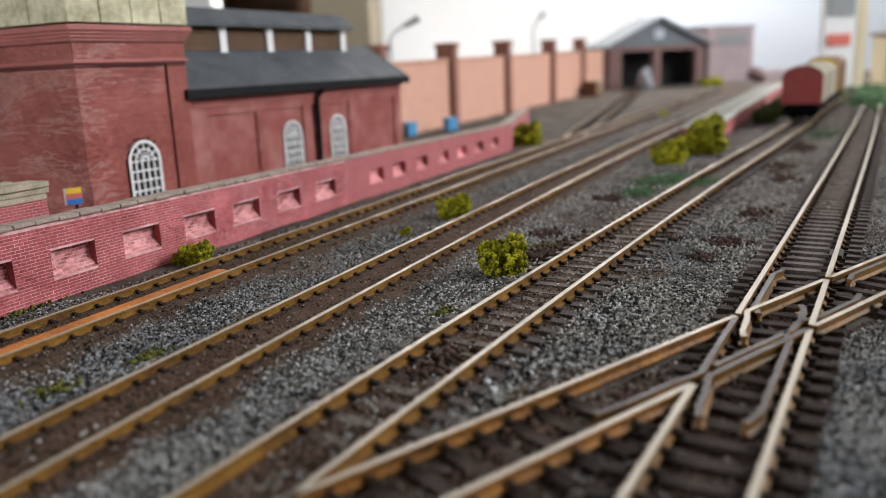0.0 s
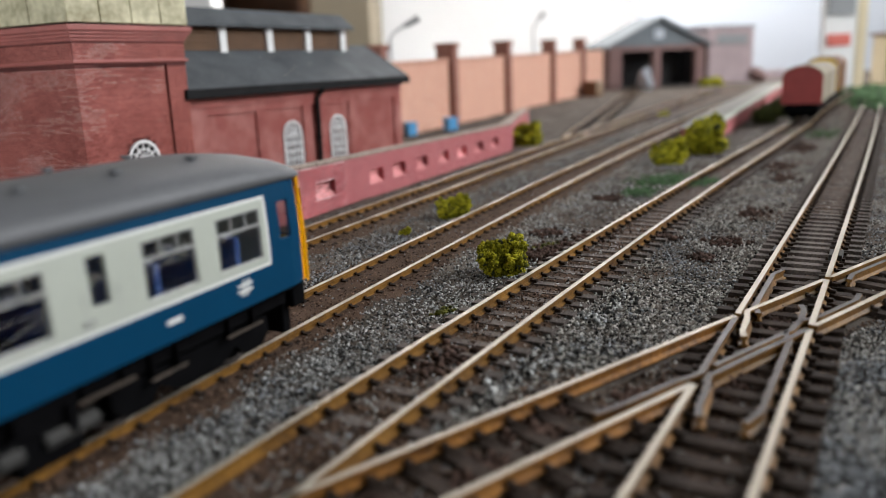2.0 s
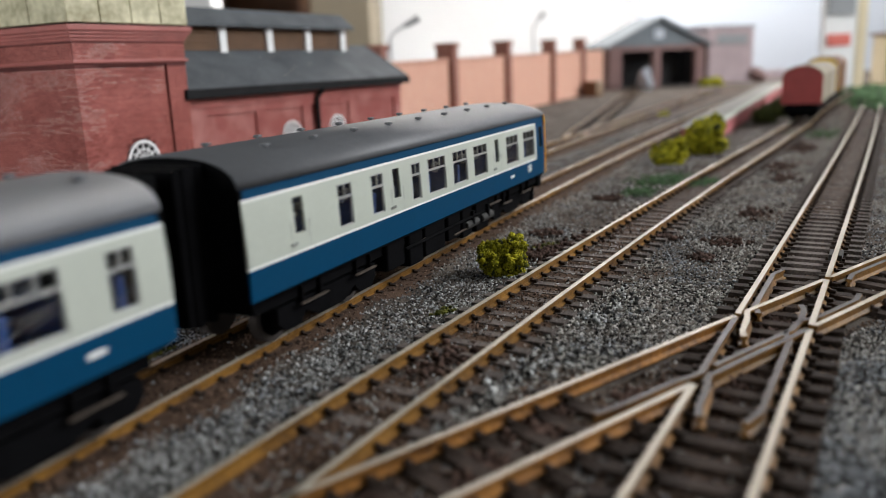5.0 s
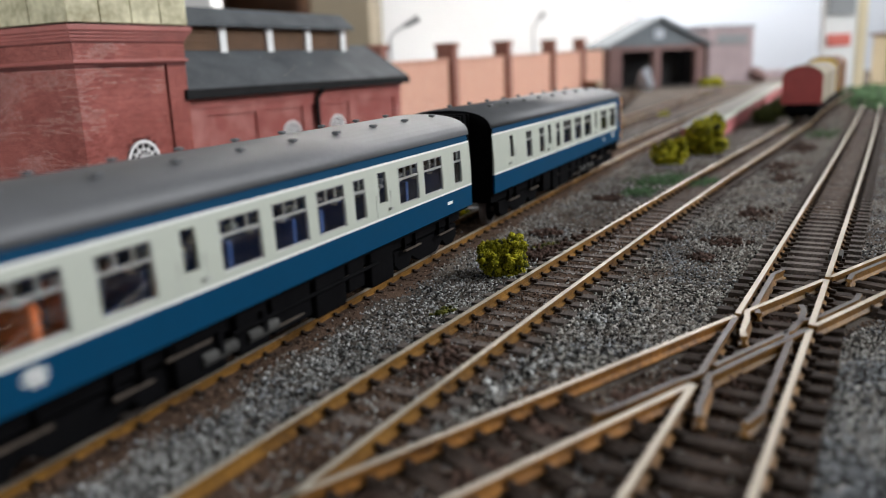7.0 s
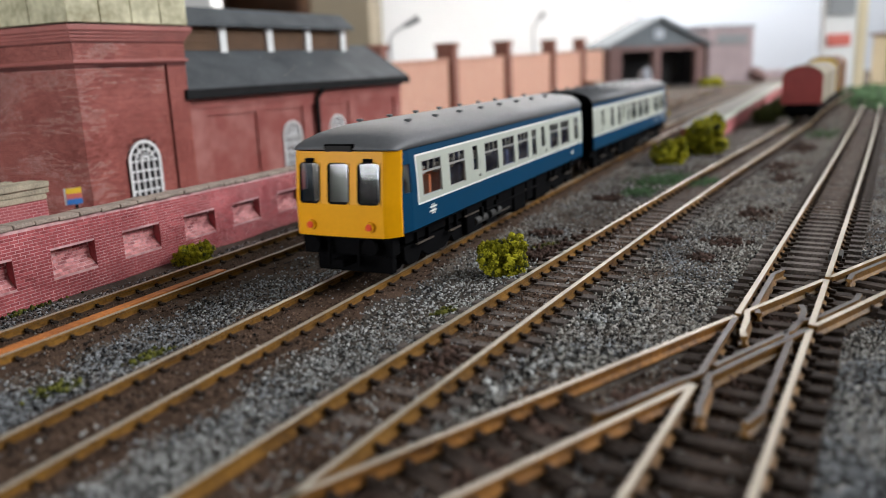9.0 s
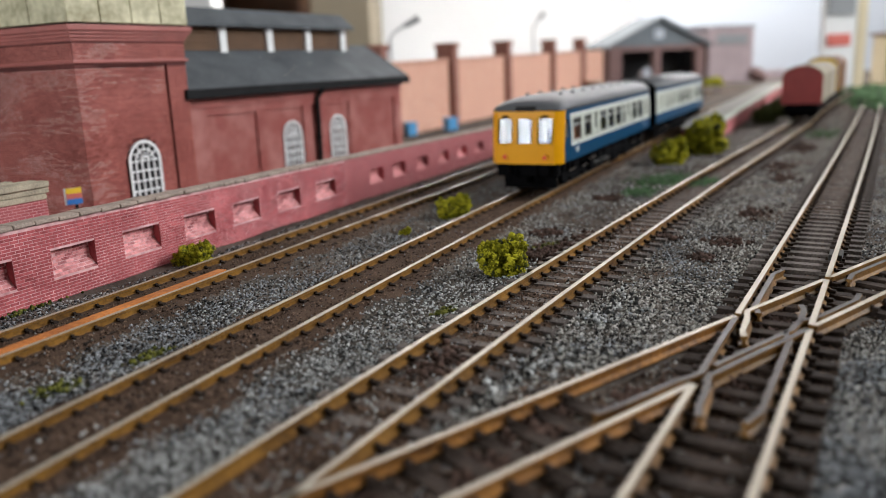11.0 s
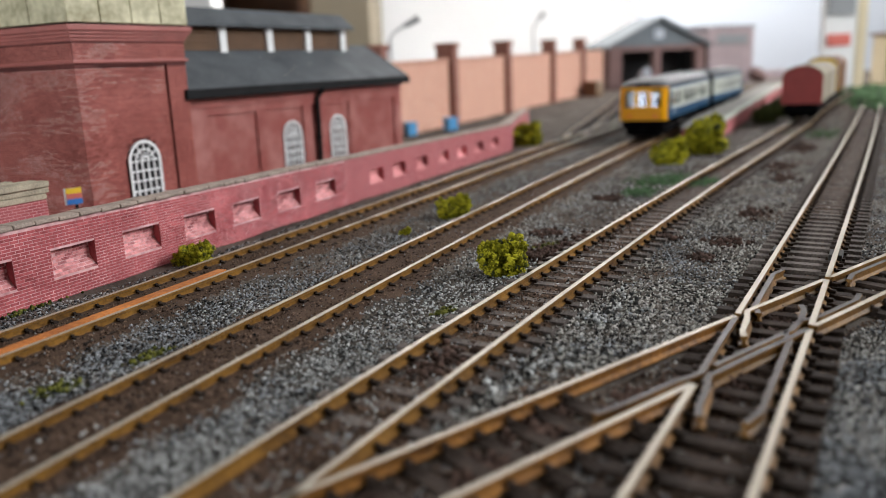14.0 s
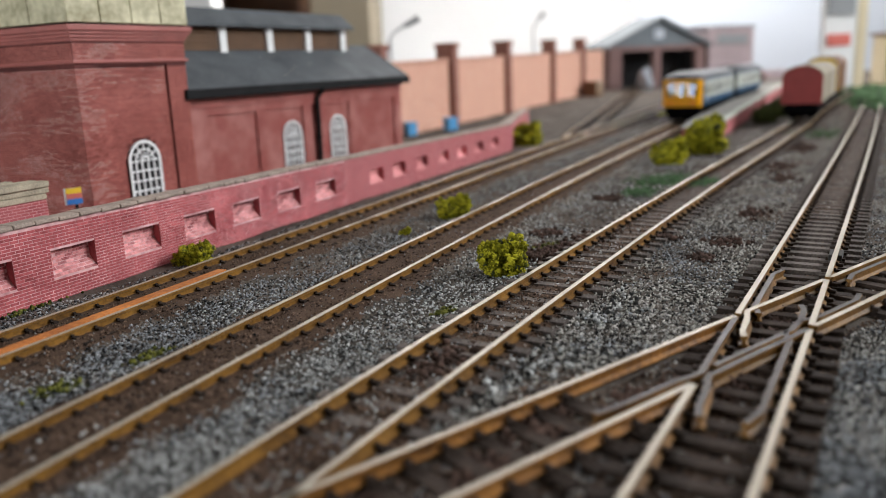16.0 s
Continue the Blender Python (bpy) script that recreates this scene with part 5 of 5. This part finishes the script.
def coach(label, LEN, windows, doors):
    """Local +x is the cab end. windows: (from, to, bars); doors: (from, to), all counted from the cab."""
    t = thing("railcar", pose(0, 0, 0), label, "railcar", "two-car train")
    hl = LEN / 2
    zw0, zw1, zd0 = 0.0239, 0.0344, 0.0263
    holes = [(a, b, zw0, zw1) for a, b, _ in windows] + [(a, b, zd0, zw1) for a, b in doors]
    wrap, band, mark = (0.0024, 0.0142, 0.0236) if "leading" in label else (0.0006, 0.0092, 0.0187)
    cabwin = (0.0064, 0.0102, 0.0264, 0.0345) if "leading" in label else (0.0020, 0.0058, 0.0264, 0.0345)
    holes.append(cabwin)

    def hole(u, v):
        return any(a < u < b and c < v < d for a, b, c, d in holes)

    def paint(u, v):
        if u < wrap:
            return M_YELLOW
        if u < band or v < ZL or v > ZC:
            return M_BLUE
        if v < ZL + 0.0006 or v > ZC - 0.0006 or u < band + 0.0007:
            return M_LINE
        return M_CREAM

    us = sorted({0.0, wrap, band, band + 0.0007, LEN} | {e for h in holes for e in h[:2]})
    vs = sorted({ZB, ZL, ZL + 0.0006, zw0, zd0, 0.0264, zw1, 0.0345, ZC - 0.0006, ZC, ZR, 0.030})
    for sg in (-1, 1):
        m = Mesh()
        cut = lambda u: 0.0 if u > 0.006 else 0.0012 * (1 - u / 0.006) ** 2
        grid_panel(m, us, vs, lambda u, v, w: (hl - u, sg * (side_y(v) - cut(u) - w), v), hole, paint, 0.0008)
        sd = part("side_panel", m, t, "blue and pale grey coach side with white lining", fix=False)
        for i, (a, b, c, d) in enumerate(holes):
            g = Mesh()
            y = side_y((c + d) / 2) - 0.0006
            g.box(hl - b, hl - a, sg * y - 0.0001, sg * y + 0.0001, c, d, M_GLASS)
            pn = part("window_pane", g, sd, "dark tinted glazing", fix=False)
            pn.visible_shadow = (sg > 0) == ("leading" in label)
            f = Mesh()
            o = side_y((c + d) / 2) - 0.0002
            y0, y1 = sorted((sg * o, sg * (o - 0.0005)))
            e = 0.00028
            if i < len(windows):
                for q in ((hl - b, hl - b + e, c, d), (hl - a - e, hl - a, c, d), (hl - b, hl - a, c, c + e), (hl - b, hl - a, d - e, d)):
                    f.box(q[0], q[1], y0, y1, q[2], q[3], M_FRAME)
                zb = c + (d - c) * 0.68
                f.box(hl - b, hl - a, y0, y1, zb - 0.0003, zb + 0.0003, M_FRAME)
                for k in range(1, windows[i][2]):
                    xx = hl - b + (b - a) * k / windows[i][2]
                    f.box(xx - 0.0002, xx + 0.0002, y0, y1, zb, d, M_FRAME)
                part("window_frame", f, sd, "thin grey window frame with a top ventilator", fix=False)
        for a, b in doors:
            dl = Mesh()
            for u in (a - 0.0016, b + 0.0016):
                dl.box(hl - u - 0.00007, hl - u + 0.00007, min(sg * 0.01832, sg * 0.0179), max(sg * 0.01832, sg * 0.0179), ZL + 0.0008, 0.0290, M_FRAME)
            dl.tube((hl - b - 0.0006, sg * 0.0183, 0.0243), (hl - b - 0.0006, sg * 0.0190, 0.0243), 0.0004, 0.0004, M_FRAME, 6)
            dl.box(hl - b - 0.0022, hl - b - 0.0008, min(sg * 0.0183, sg * 0.0188), max(sg * 0.0183, sg * 0.0188), 0.0240, 0.0245, M_FRAME)
            part("door_trim", dl, sd, "door seams and handle", fix=False)
        # emblem and lettering as plain bars
        em = Mesh()
        y0, y1 = sorted((sg * 0.0182, sg * 0.01845))
        ex, ez = hl - mark, 0.0194
        for dz in (-0.0006, 0.0006):
            em.box(ex - 0.0023, ex + 0.0023, y0, y1, ez + dz - 0.00022, ez + dz + 0.00022, M_LINE)
        for k in (-1, 1):
            em.add([(ex - 0.0007 + k * 0.0007, sg * 0.01848, ez - 0.0016), (ex + k * 0.0007, sg * 0.01848, ez - 0.0016), (ex + 0.0007 + k * 0.0007, sg * 0.01848, ez + 0.0016), (ex + k * 0.0007, sg * 0.01848, ez + 0.0016)], [(0, 1, 2, 3)], M_LINE)
        part("emblem", em, sd, "white two-bar emblem", fix=False)
        nb = Mesh()
        nx = hl - 0.0420 if "leading" in label else -hl + 0.020
        nb.box(nx - 0.0038, nx, y0, y1, 0.0184, 0.0193, M_LINE)
        part("number_bar", nb, sd, "small white lettering bar", fix=False)
    # cab front: a curved yellow panel with three windows
    fw = 0.0176
    fwin = [(-0.0134, -0.0062), (-0.0036, 0.0036), (0.0062, 0.0134)]
    fz0, fz1 = 0.0240, 0.0357

    def fput(u, v, w):
        k = abs(u)
        rake = 0.0016 * max(0.0, (v - 0.024) / 0.015)
        fall = 0.0005 * (k / 0.0140) ** 2 + (0.0038 * ((k - 0.0140) / 0.0036) ** 1.3 if k > 0.0140 else 0.0)
        return (hl + 0.0048 - fall - rake - w, u, v)

    fus = sorted(set([-fw, -0.0168, -0.0160, -0.0150, -0.0140, 0.0, 0.0140, 0.0150, 0.0160, 0.0168, fw] + [e for p in fwin for e in p]))
    m = Mesh()
    grid_panel(m, fus, [0.0146, 0.019, fz0, 0.030, fz1, 0.0388], fput, lambda u, v: fz0 < v < fz1 and any(a < u < b for a, b in fwin), lambda u, v: M_YELLOW, 0.0008)
    fr = part("cab_front", m, t, "bright yellow cab front", fix=False)
    for a, b in fwin:
        g = Mesh()
        k = np.linspace(a, b, 4)
        for u0, u1 in zip(k, k[1:]):
            v = [fput(u, w, d) for d in (0.0004, 0.0007) for u, w in ((u0, fz0), (u1, fz0), (u1, fz1), (u0, fz1))]
            g.add(v, [(0, 1, 2, 3), (7, 6, 5, 4)], M_SCREEN)
        part("windscreen", g, fr, "tinted windscreen", fix=False).visible_shadow = False
        rim = Mesh()
        e = 0.0003
        for q in ((a, a + e, fz0, fz1), (b - e, b, fz0, fz1), (a, b, fz0, fz0 + e), (a, b, fz1 - e, fz1)):
            v = [fput(u, w, d) for d in (-0.0002, 0.0005) for u, w in ((q[0], q[2]), (q[1], q[2]), (q[1], q[3]), (q[0], q[3]))]
            rim.add(v, [(0, 1, 2, 3), (7, 6, 5, 4), (0, 4, 5, 1), (1, 5, 6, 2), (2, 6, 7, 3), (3, 7, 4, 0)], M_UNDER)
        part("window_seal", rim, fr, "black rubber window seal")
        cr = Mesh()
        for cu, du in ((a, 1), (b, -1)):
            for cz, dz in ((fz0, 1), (fz1, -1)):
                q = [(cu, cz), (cu + du * 0.0012, cz), (cu + du * 0.0004, cz + dz * 0.0004), (cu, cz + dz * 0.0012)]
                cr.add([fput(u, w, -0.0003) for u, w in q], [(0, 1, 2, 3)], M_YELLOW)
        part("rounded_corner", cr, fr, fix=False)
    for u in (-0.0098, 0.0098):
        lm = Mesh()
        p = Vector(fput(u, 0.0178, 0))
        lm.tube(p - Vector((0.001, 0, 0)), p + Vector((0.0008, 0, 0)), 0.0017, 0.0015, M_YELLOW, 14)
        lm.tube(p + Vector((0.0006, 0, 0)), p + Vector((0.0011, 0, 0)), 0.0011, 0.0010, M_TAIL, 14)
        part("marker_lamp", lm, fr, "red marker lamp in a yellow bezel")
        lm = Mesh()
        p = Vector(fput(u * 0.98, 0.0357, 0))
        lm.box(p.x - 0.0006, p.x + 0.0008, p.y - 0.0014, p.y + 0.0014, p.z, p.z + 0.0012, M_UNDER, 0.0002)
        part("horn", lm, fr, fix=False)
    hb = Mesh()
    hb.box(hl - 0.0040, hl + 0.0030, -0.0049, 0.0049, 0.0383, 0.0408, M_UNDER, 0.0004)
    hb.box(hl + 0.0028, hl + 0.0032, -0.0042, 0.0042, 0.0387, 0.0404, M_DARK)
    part("headcode_box", hb, fr, "black headcode box", fix=False)
    # roof, domed down over the cab
    m = Mesh()
    rows = []
    z0 = ZR - 0.0003
    stations = [(-0.0030, 0.0006), (-0.0022, 0.0018), (0.0, 0.0034), (0.003, 0.0046), (0.008, 0.0058), (0.014, 0.0064), (0.020, 0.0067), (0.10, 0.0067), (LEN, 0.0067)]
    angles = np.linspace(0, math.pi, 17)
    for d, rise in stations:
        wide = 0.0178 if d > 0 else 0.0172
        rows.append([(hl - max(d, 0.0006) + (max(0.0, 0.0006 - d) * min(1.0, 1.6 * math.sin(a))), wide * math.copysign(abs(math.cos(a)) ** 0.80, math.cos(a)), z0 + rise * math.sin(a) ** 0.85) for a in angles])
    k = len(angles)
    v = [p for r in rows for p in r]
    f = [(i * k + j, (i + 1) * k + j, (i + 1) * k + j + 1, i * k + j + 1) for i in range(len(rows) - 1) for j in range(k - 1)]
    f += [tuple(range(k)), tuple(range((len(rows) - 1) * k, len(rows) * k))]
    f += [tuple([i * k for i in range(len(rows))] + [i * k + k - 1 for i in range(len(rows) - 1, -1, -1)])]
    m.add(v, f, M_ROOF)
    roof = part("roof", m, t, "dark grey domed roof", smooth=True)
    for row, ys in enumerate((-0.0085, 0.0085)):
        for i in range(9):
            x = hl - 0.024 - i * 0.0195
            vt = Mesh()
            z = ZR - 0.0003 + 0.0066 * (1 - (abs(ys) / 0.0176) ** 2.4) ** 0.5
            vt.tube((x, ys, z - 0.0006), (x, ys, z + 0.0005), 0.0006, 0.0006, M_ROOF, 8)
            vt.box(x - 0.0009, x + 0.0009, ys - 0.0009, ys + 0.0009, z + 0.0004, z + 0.0012, M_ROOF, 0.0003)
            part("roof_vent", vt, roof, fix=False)
    # gangway end
    m = Mesh()
    m.box(-hl - 0.0003, -hl + 0.0008, -0.0176, 0.0176, ZB, ZR - 0.0003, M_UNDER)
    arc = [(0.0172 * math.copysign(abs(math.cos(a)) ** 0.8, math.cos(a)), ZR - 0.0006 + 0.0067 * math.sin(a) ** 0.85) for a in angles]
    m.prism(arc, 0.0011, lambda u, w, d: (-hl - 0.0003 + d, u, w), M_UNDER)
    part("end_wall", m, t, "black inner end wall")
    m = Mesh()
    for i in range(4):
        x = -hl - 0.0003 - i * 0.0021
        o = 0.0004 if i % 2 else 0
        m.box(x - 0.0021, x, -0.0095 + o, 0.0095 - o, 0.0110 + o, 0.0440 - o, M_UNDER, 0.0003)
    part("gangway", m, t, "black corridor bellows", fix=False)
    # floor, seats, underframe
    m = Mesh()
    m.box(-hl + 0.001, hl - 0.002, -0.0170, 0.0170, 0.0140, 0.0175, M_UNDER)
    m.box(-hl + 0.001, hl - 0.004, -0.0172, 0.0172, 0.0362, 0.0369, M_DARK)
    part("floor", m, t)
    for i in range(16):
        x = hl - 0.022 - i * 0.0112
        if x < -hl + 0.008:
            break
        st = Mesh()
        for y0, y1 in ((-0.0160, -0.0045), (0.0045, 0.0160)):
            st.box(x - 0.0008, x + 0.0008, y0, y1, 0.0175, 0.0292, M_ORANGESEAT if ("trailing" in label and i < 2) else M_SEAT, 0.0003)
            st.box(x - 0.004, x + 0.004, y0, y1, 0.0175, 0.0215, M_ORANGESEAT if ("trailing" in label and i < 2) else M_SEAT, 0.0003)
            for yc in (y0 + 0.003, y1 - 0.003):
                st.box(x - 0.0012, x + 0.0012, yc - 0.0010, yc + 0.0010, 0.0284, 0.0300, M_WHITE, 0.0003)
        part("seat", st, t, fix=False)
    m = Mesh()
    m.box(hl - 0.0135, hl - 0.0128, -0.0165, 0.0165, 0.0175, 0.0362, M_CREAM)
    m.box(hl - 0.0127, hl - 0.0122, -0.0035, 0.0030, 0.0175, 0.0345, M_UNDER)
    part("cab_partition", m, t)
    m = Mesh()
    m.box(hl - 0.0015, hl + 0.0030, -0.0150, 0.0150, 0.0175, 0.0236, M_UNDER, 0.0004)
    m.box(hl - 0.0095, hl - 0.0080, 0.0060, 0.0120, 0.0175, 0.0300, M_UNDER, 0.0004)
    part("driving_desk", m, t, "black driving desk and seat", fix=False)
    m = Mesh()
    rng = random.Random(len(windows))
    m.box(-hl + 0.004, hl - 0.006, -0.0150, 0.0150, 0.0108, 0.0142, M_UNDER)
    x = -0.040
    while x < 0.036:
        w = rng.uniform(0.008, 0.018)
        for sg in (-1, 1):
            y0, y1 = sorted((sg * 0.0165, sg * 0.0085))
            m.box(x, x + w, y0, y1, rng.uniform(0.0036, 0.0062), 0.0142, M_UNDER, 0.0005)
        x += w + rng.uniform(0.001, 0.004)
    m.tube((-0.03, -0.0170, 0.0105), (0.03, -0.0170, 0.0105), 0.0005, 0.0005, M_UNDER, 6)
    m.tube((-0.03, 0.0170, 0.0105), (0.03, 0.0170, 0.0105), 0.0005, 0.0005, M_UNDER, 6)
    part("underframe", m, t, "black underframe with engine boxes", fix=False)
    for sg in (-1, 1):
        for xs, zs, ws in ((0.078, 0.0098, 0.011), (0.056, 0.0090, 0.009), (0.042, 0.0112, 0.012), (0.010, 0.0070, 0.010), (-0.018, 0.0104, 0.013), (-0.052, 0.0096, 0.010), (-0.076, 0.0092, 0.011)):
            m = Mesh()
            y0, y1 = sorted((sg * 0.0162, sg * 0.0169))
            m.box(xs - ws / 2, xs + ws / 2, y0, y1, zs, zs + 0.0004, M_STEP)
            for xe in (xs - ws * 0.35, xs + ws * 0.35):
                ya, yb = sorted((sg * 0.0145, sg * 0.0160))
                m.box(xe - 0.0003, xe + 0.0003, ya, yb, zs, 0.0145, M_UNDER)
            part("step_board", m, t, "brown step board, its lit look in the colour")
    for sg in (-1, 1):
        for dx in (0.034, 0.020):
            m = Mesh()
            m.tube((dx - 0.0050, sg * 0.0160, 0.0080), (dx + 0.0050, sg * 0.0160, 0.0080), 0.0015, 0.0015, M_TANKGREY, 12)
            m.box(dx - 0.0008, dx + 0.0008, min(sg * 0.0150, sg * 0.0175), max(sg * 0.0150, sg * 0.0175), 0.0078, 0.0125, M_UNDER)
            part("silencer", m, t, "small grey tank under the frame", fix=False)
    m = Mesh()
    m.box(hl - 0.003, hl + 0.0020, -0.0150, 0.0150, 0.0085, 0.0145, M_UNDER, 0.0005)
    for y in (-0.0095, 0.0095):
        m.tube((hl, y, 0.0120), (hl + 0.0045, y, 0.0120), 0.0009, 0.0009, M_UNDER)
        m.tube((hl + 0.0045, y, 0.0120), (hl + 0.0053, y, 0.0120), 0.0025, 0.0025, M_UNDER, 14)
    m.box(hl, hl + 0.0075, -0.002, 0.002, 0.0060, 0.0085, M_UNDER, 0.0004)
    m.tube((hl + 0.003, -0.005, 0.0135), (hl + 0.004, -0.005, 0.006), 0.0006, 0.0006, M_UNDER, 6)
    m.tube((hl + 0.003, 0.005, 0.0135), (hl + 0.004, 0.005, 0.006), 0.0006, 0.0006, M_UNDER, 6)
    # dark skirt added in place of the shade between beam and rails
    m.box(hl - 0.0045, hl - 0.0015, -0.0128, 0.0128, 0.0026, 0.0100, M_UNDER, 0.0005)
    part("buffer_beam", m, t, "black buffer beam with buffers, coupling and a dark skirt for the shade below", fix=False)
    wheels = []
    for bx in (-0.066, 0.066):
        m = Mesh()
        m.box(bx - 0.008, bx + 0.008, -0.0125, 0.0125, 0.0075, 0.0109, M_UNDER)
        bg = part("bogie", m, t, "black four-wheel bogie", fix=False)
        for sg in (-1, 1):
            side = Mesh()
            pr = [(-0.022, 0.0098), (0.022, 0.0098), (0.022, 0.0062), (0.0195, 0.0040), (0.0135, 0.0040), (0.011, 0.0066), (0.006, 0.0040), (-0.006, 0.0040), (-0.011, 0.0066), (-0.0135, 0.0040), (-0.0195, 0.0040), (-0.022, 0.0062)]
            side.prism(pr, 0.0022, lambda u, v, d: (bx + u, sg * (0.0124 + d), v), M_UNDER)
            part("side_frame", side, bg)
        for ax in (-0.0165, 0.0165):
            w = Mesh()
            for y in (-0.0077, 0.0077):
                w.tube((0, y - 0.0012, 0), (0, y + 0.0012, 0), 0.0062, 0.0062, M_DULL, 20)
                w.tube((0, y * 1.17 - 0.0001, 0), (0, y * 1.17 + 0.0001, 0), 0.0048, 0.0048, M_UNDER, 16)
            w.tube((0, -0.0120, 0), (0, 0.0120, 0), 0.001, 0.001, M_STEEL, 8)
            wo = part("wheelset", w, bg)
            wo.matrix_basis = pose(bx + ax, 0, 0.0062)
            wheels.append((wo, bx + ax))
    return t, wheels


FRONT_WIN = [(0.0167, 0.0301, 3), (0.0363, 0.0493, 3), (0.0687, 0.0809, 3), (0.0865, 0.0980, 3), (0.1037, 0.1161, 3), (0.1214, 0.1269, 2), (0.1437, 0.1499, 2), (0.1597, 0.1662, 2)]
FRONT_DOOR = [(0.0571, 0.0609), (0.1343, 0.1381), (0.1807, 0.1845)]
REAR_WIN = [(0.0130, 0.0262, 3), (0.0322, 0.0445, 3), (0.0620, 0.0747, 3), (0.0790, 0.0918, 3), (0.0958, 0.1080, 3), (0.1124, 0.1180, 2), (0.1365, 0.1487, 3), (0.1525, 0.1655, 3), (0.1744, 0.1804, 2)]
REAR_DOOR = [(0.0515, 0.0555), (0.1250, 0.1294)]
leading, wheels_leading = coach("leading blue and grey railcar with guard's compartment", LEN_LEAD, FRONT_WIN, FRONT_DOOR)
trailing, wheels_trailing = coach("trailing blue and grey railcar with yellow cab end", LEN_TRAIL, REAR_WIN, REAR_DOOR)

# the rear end of the train along track B, every half second
TAIL = [-0.3640, -0.3413, -0.3178, -0.2935, -0.2677, -0.2405, -0.2122, -0.1823, -0.1524, -0.1205, -0.0875, -0.0535, -0.0178, 0.0188, 0.0525, 0.0848, 0.1182, 0.1535, 0.1914, 0.2312, 0.2713, 0.3117, 0.3520, 0.3935, 0.4360, 0.4790, 0.5220, 0.5640, 0.6045, 0.6445, 0.6840, 0.7220, 0.7580]


def tail(t):
    i = min(int(t * 2), len(TAIL) - 2)
    k = t * 2 - i
    p = [TAIL[max(0, min(len(TAIL) - 1, j))] for j in (i - 1, i, i + 1, i + 2)]
    return 0.5 * (2 * p[1] + (p[2] - p[0]) * k + (2 * p[0] - 5 * p[1] + 4 * p[2] - p[3]) * k * k + (3 * p[1] - p[0] - 3 * p[2] + p[3]) * k ** 3)


def coach_pose(mid, turn):
    a, b = on("B", mid - 0.066), on("B", mid + 0.066)
    c = (a + b) / 2
    return pose(c.x, c.y, 0.0, 0, 0, math.degrees(math.atan2(b.y - a.y, b.x - a.x)) + turn)


def motions():
    times = [i / 2 for i in range(33)]
    walk(trailing, [(t, coach_pose(tail(t) + LEN_TRAIL / 2, 180)) for t in times])
    walk(leading, [(t, coach_pose(tail(t) + 0.4115 - LEN_LEAD / 2, 0)) for t in times])
    fine = [i / 10 for i in range(161)]
    for wheels, way in ((wheels_trailing, -1), (wheels_leading, 1)):
        for ob, x in wheels:
            walk(ob, [(t, Matrix.Translation((x, 0, 0.0062)) @ Matrix.Rotation(way * (tail(t) - TAIL[0]) / 0.0062, 4, "Y")) for t in fine])


motions()
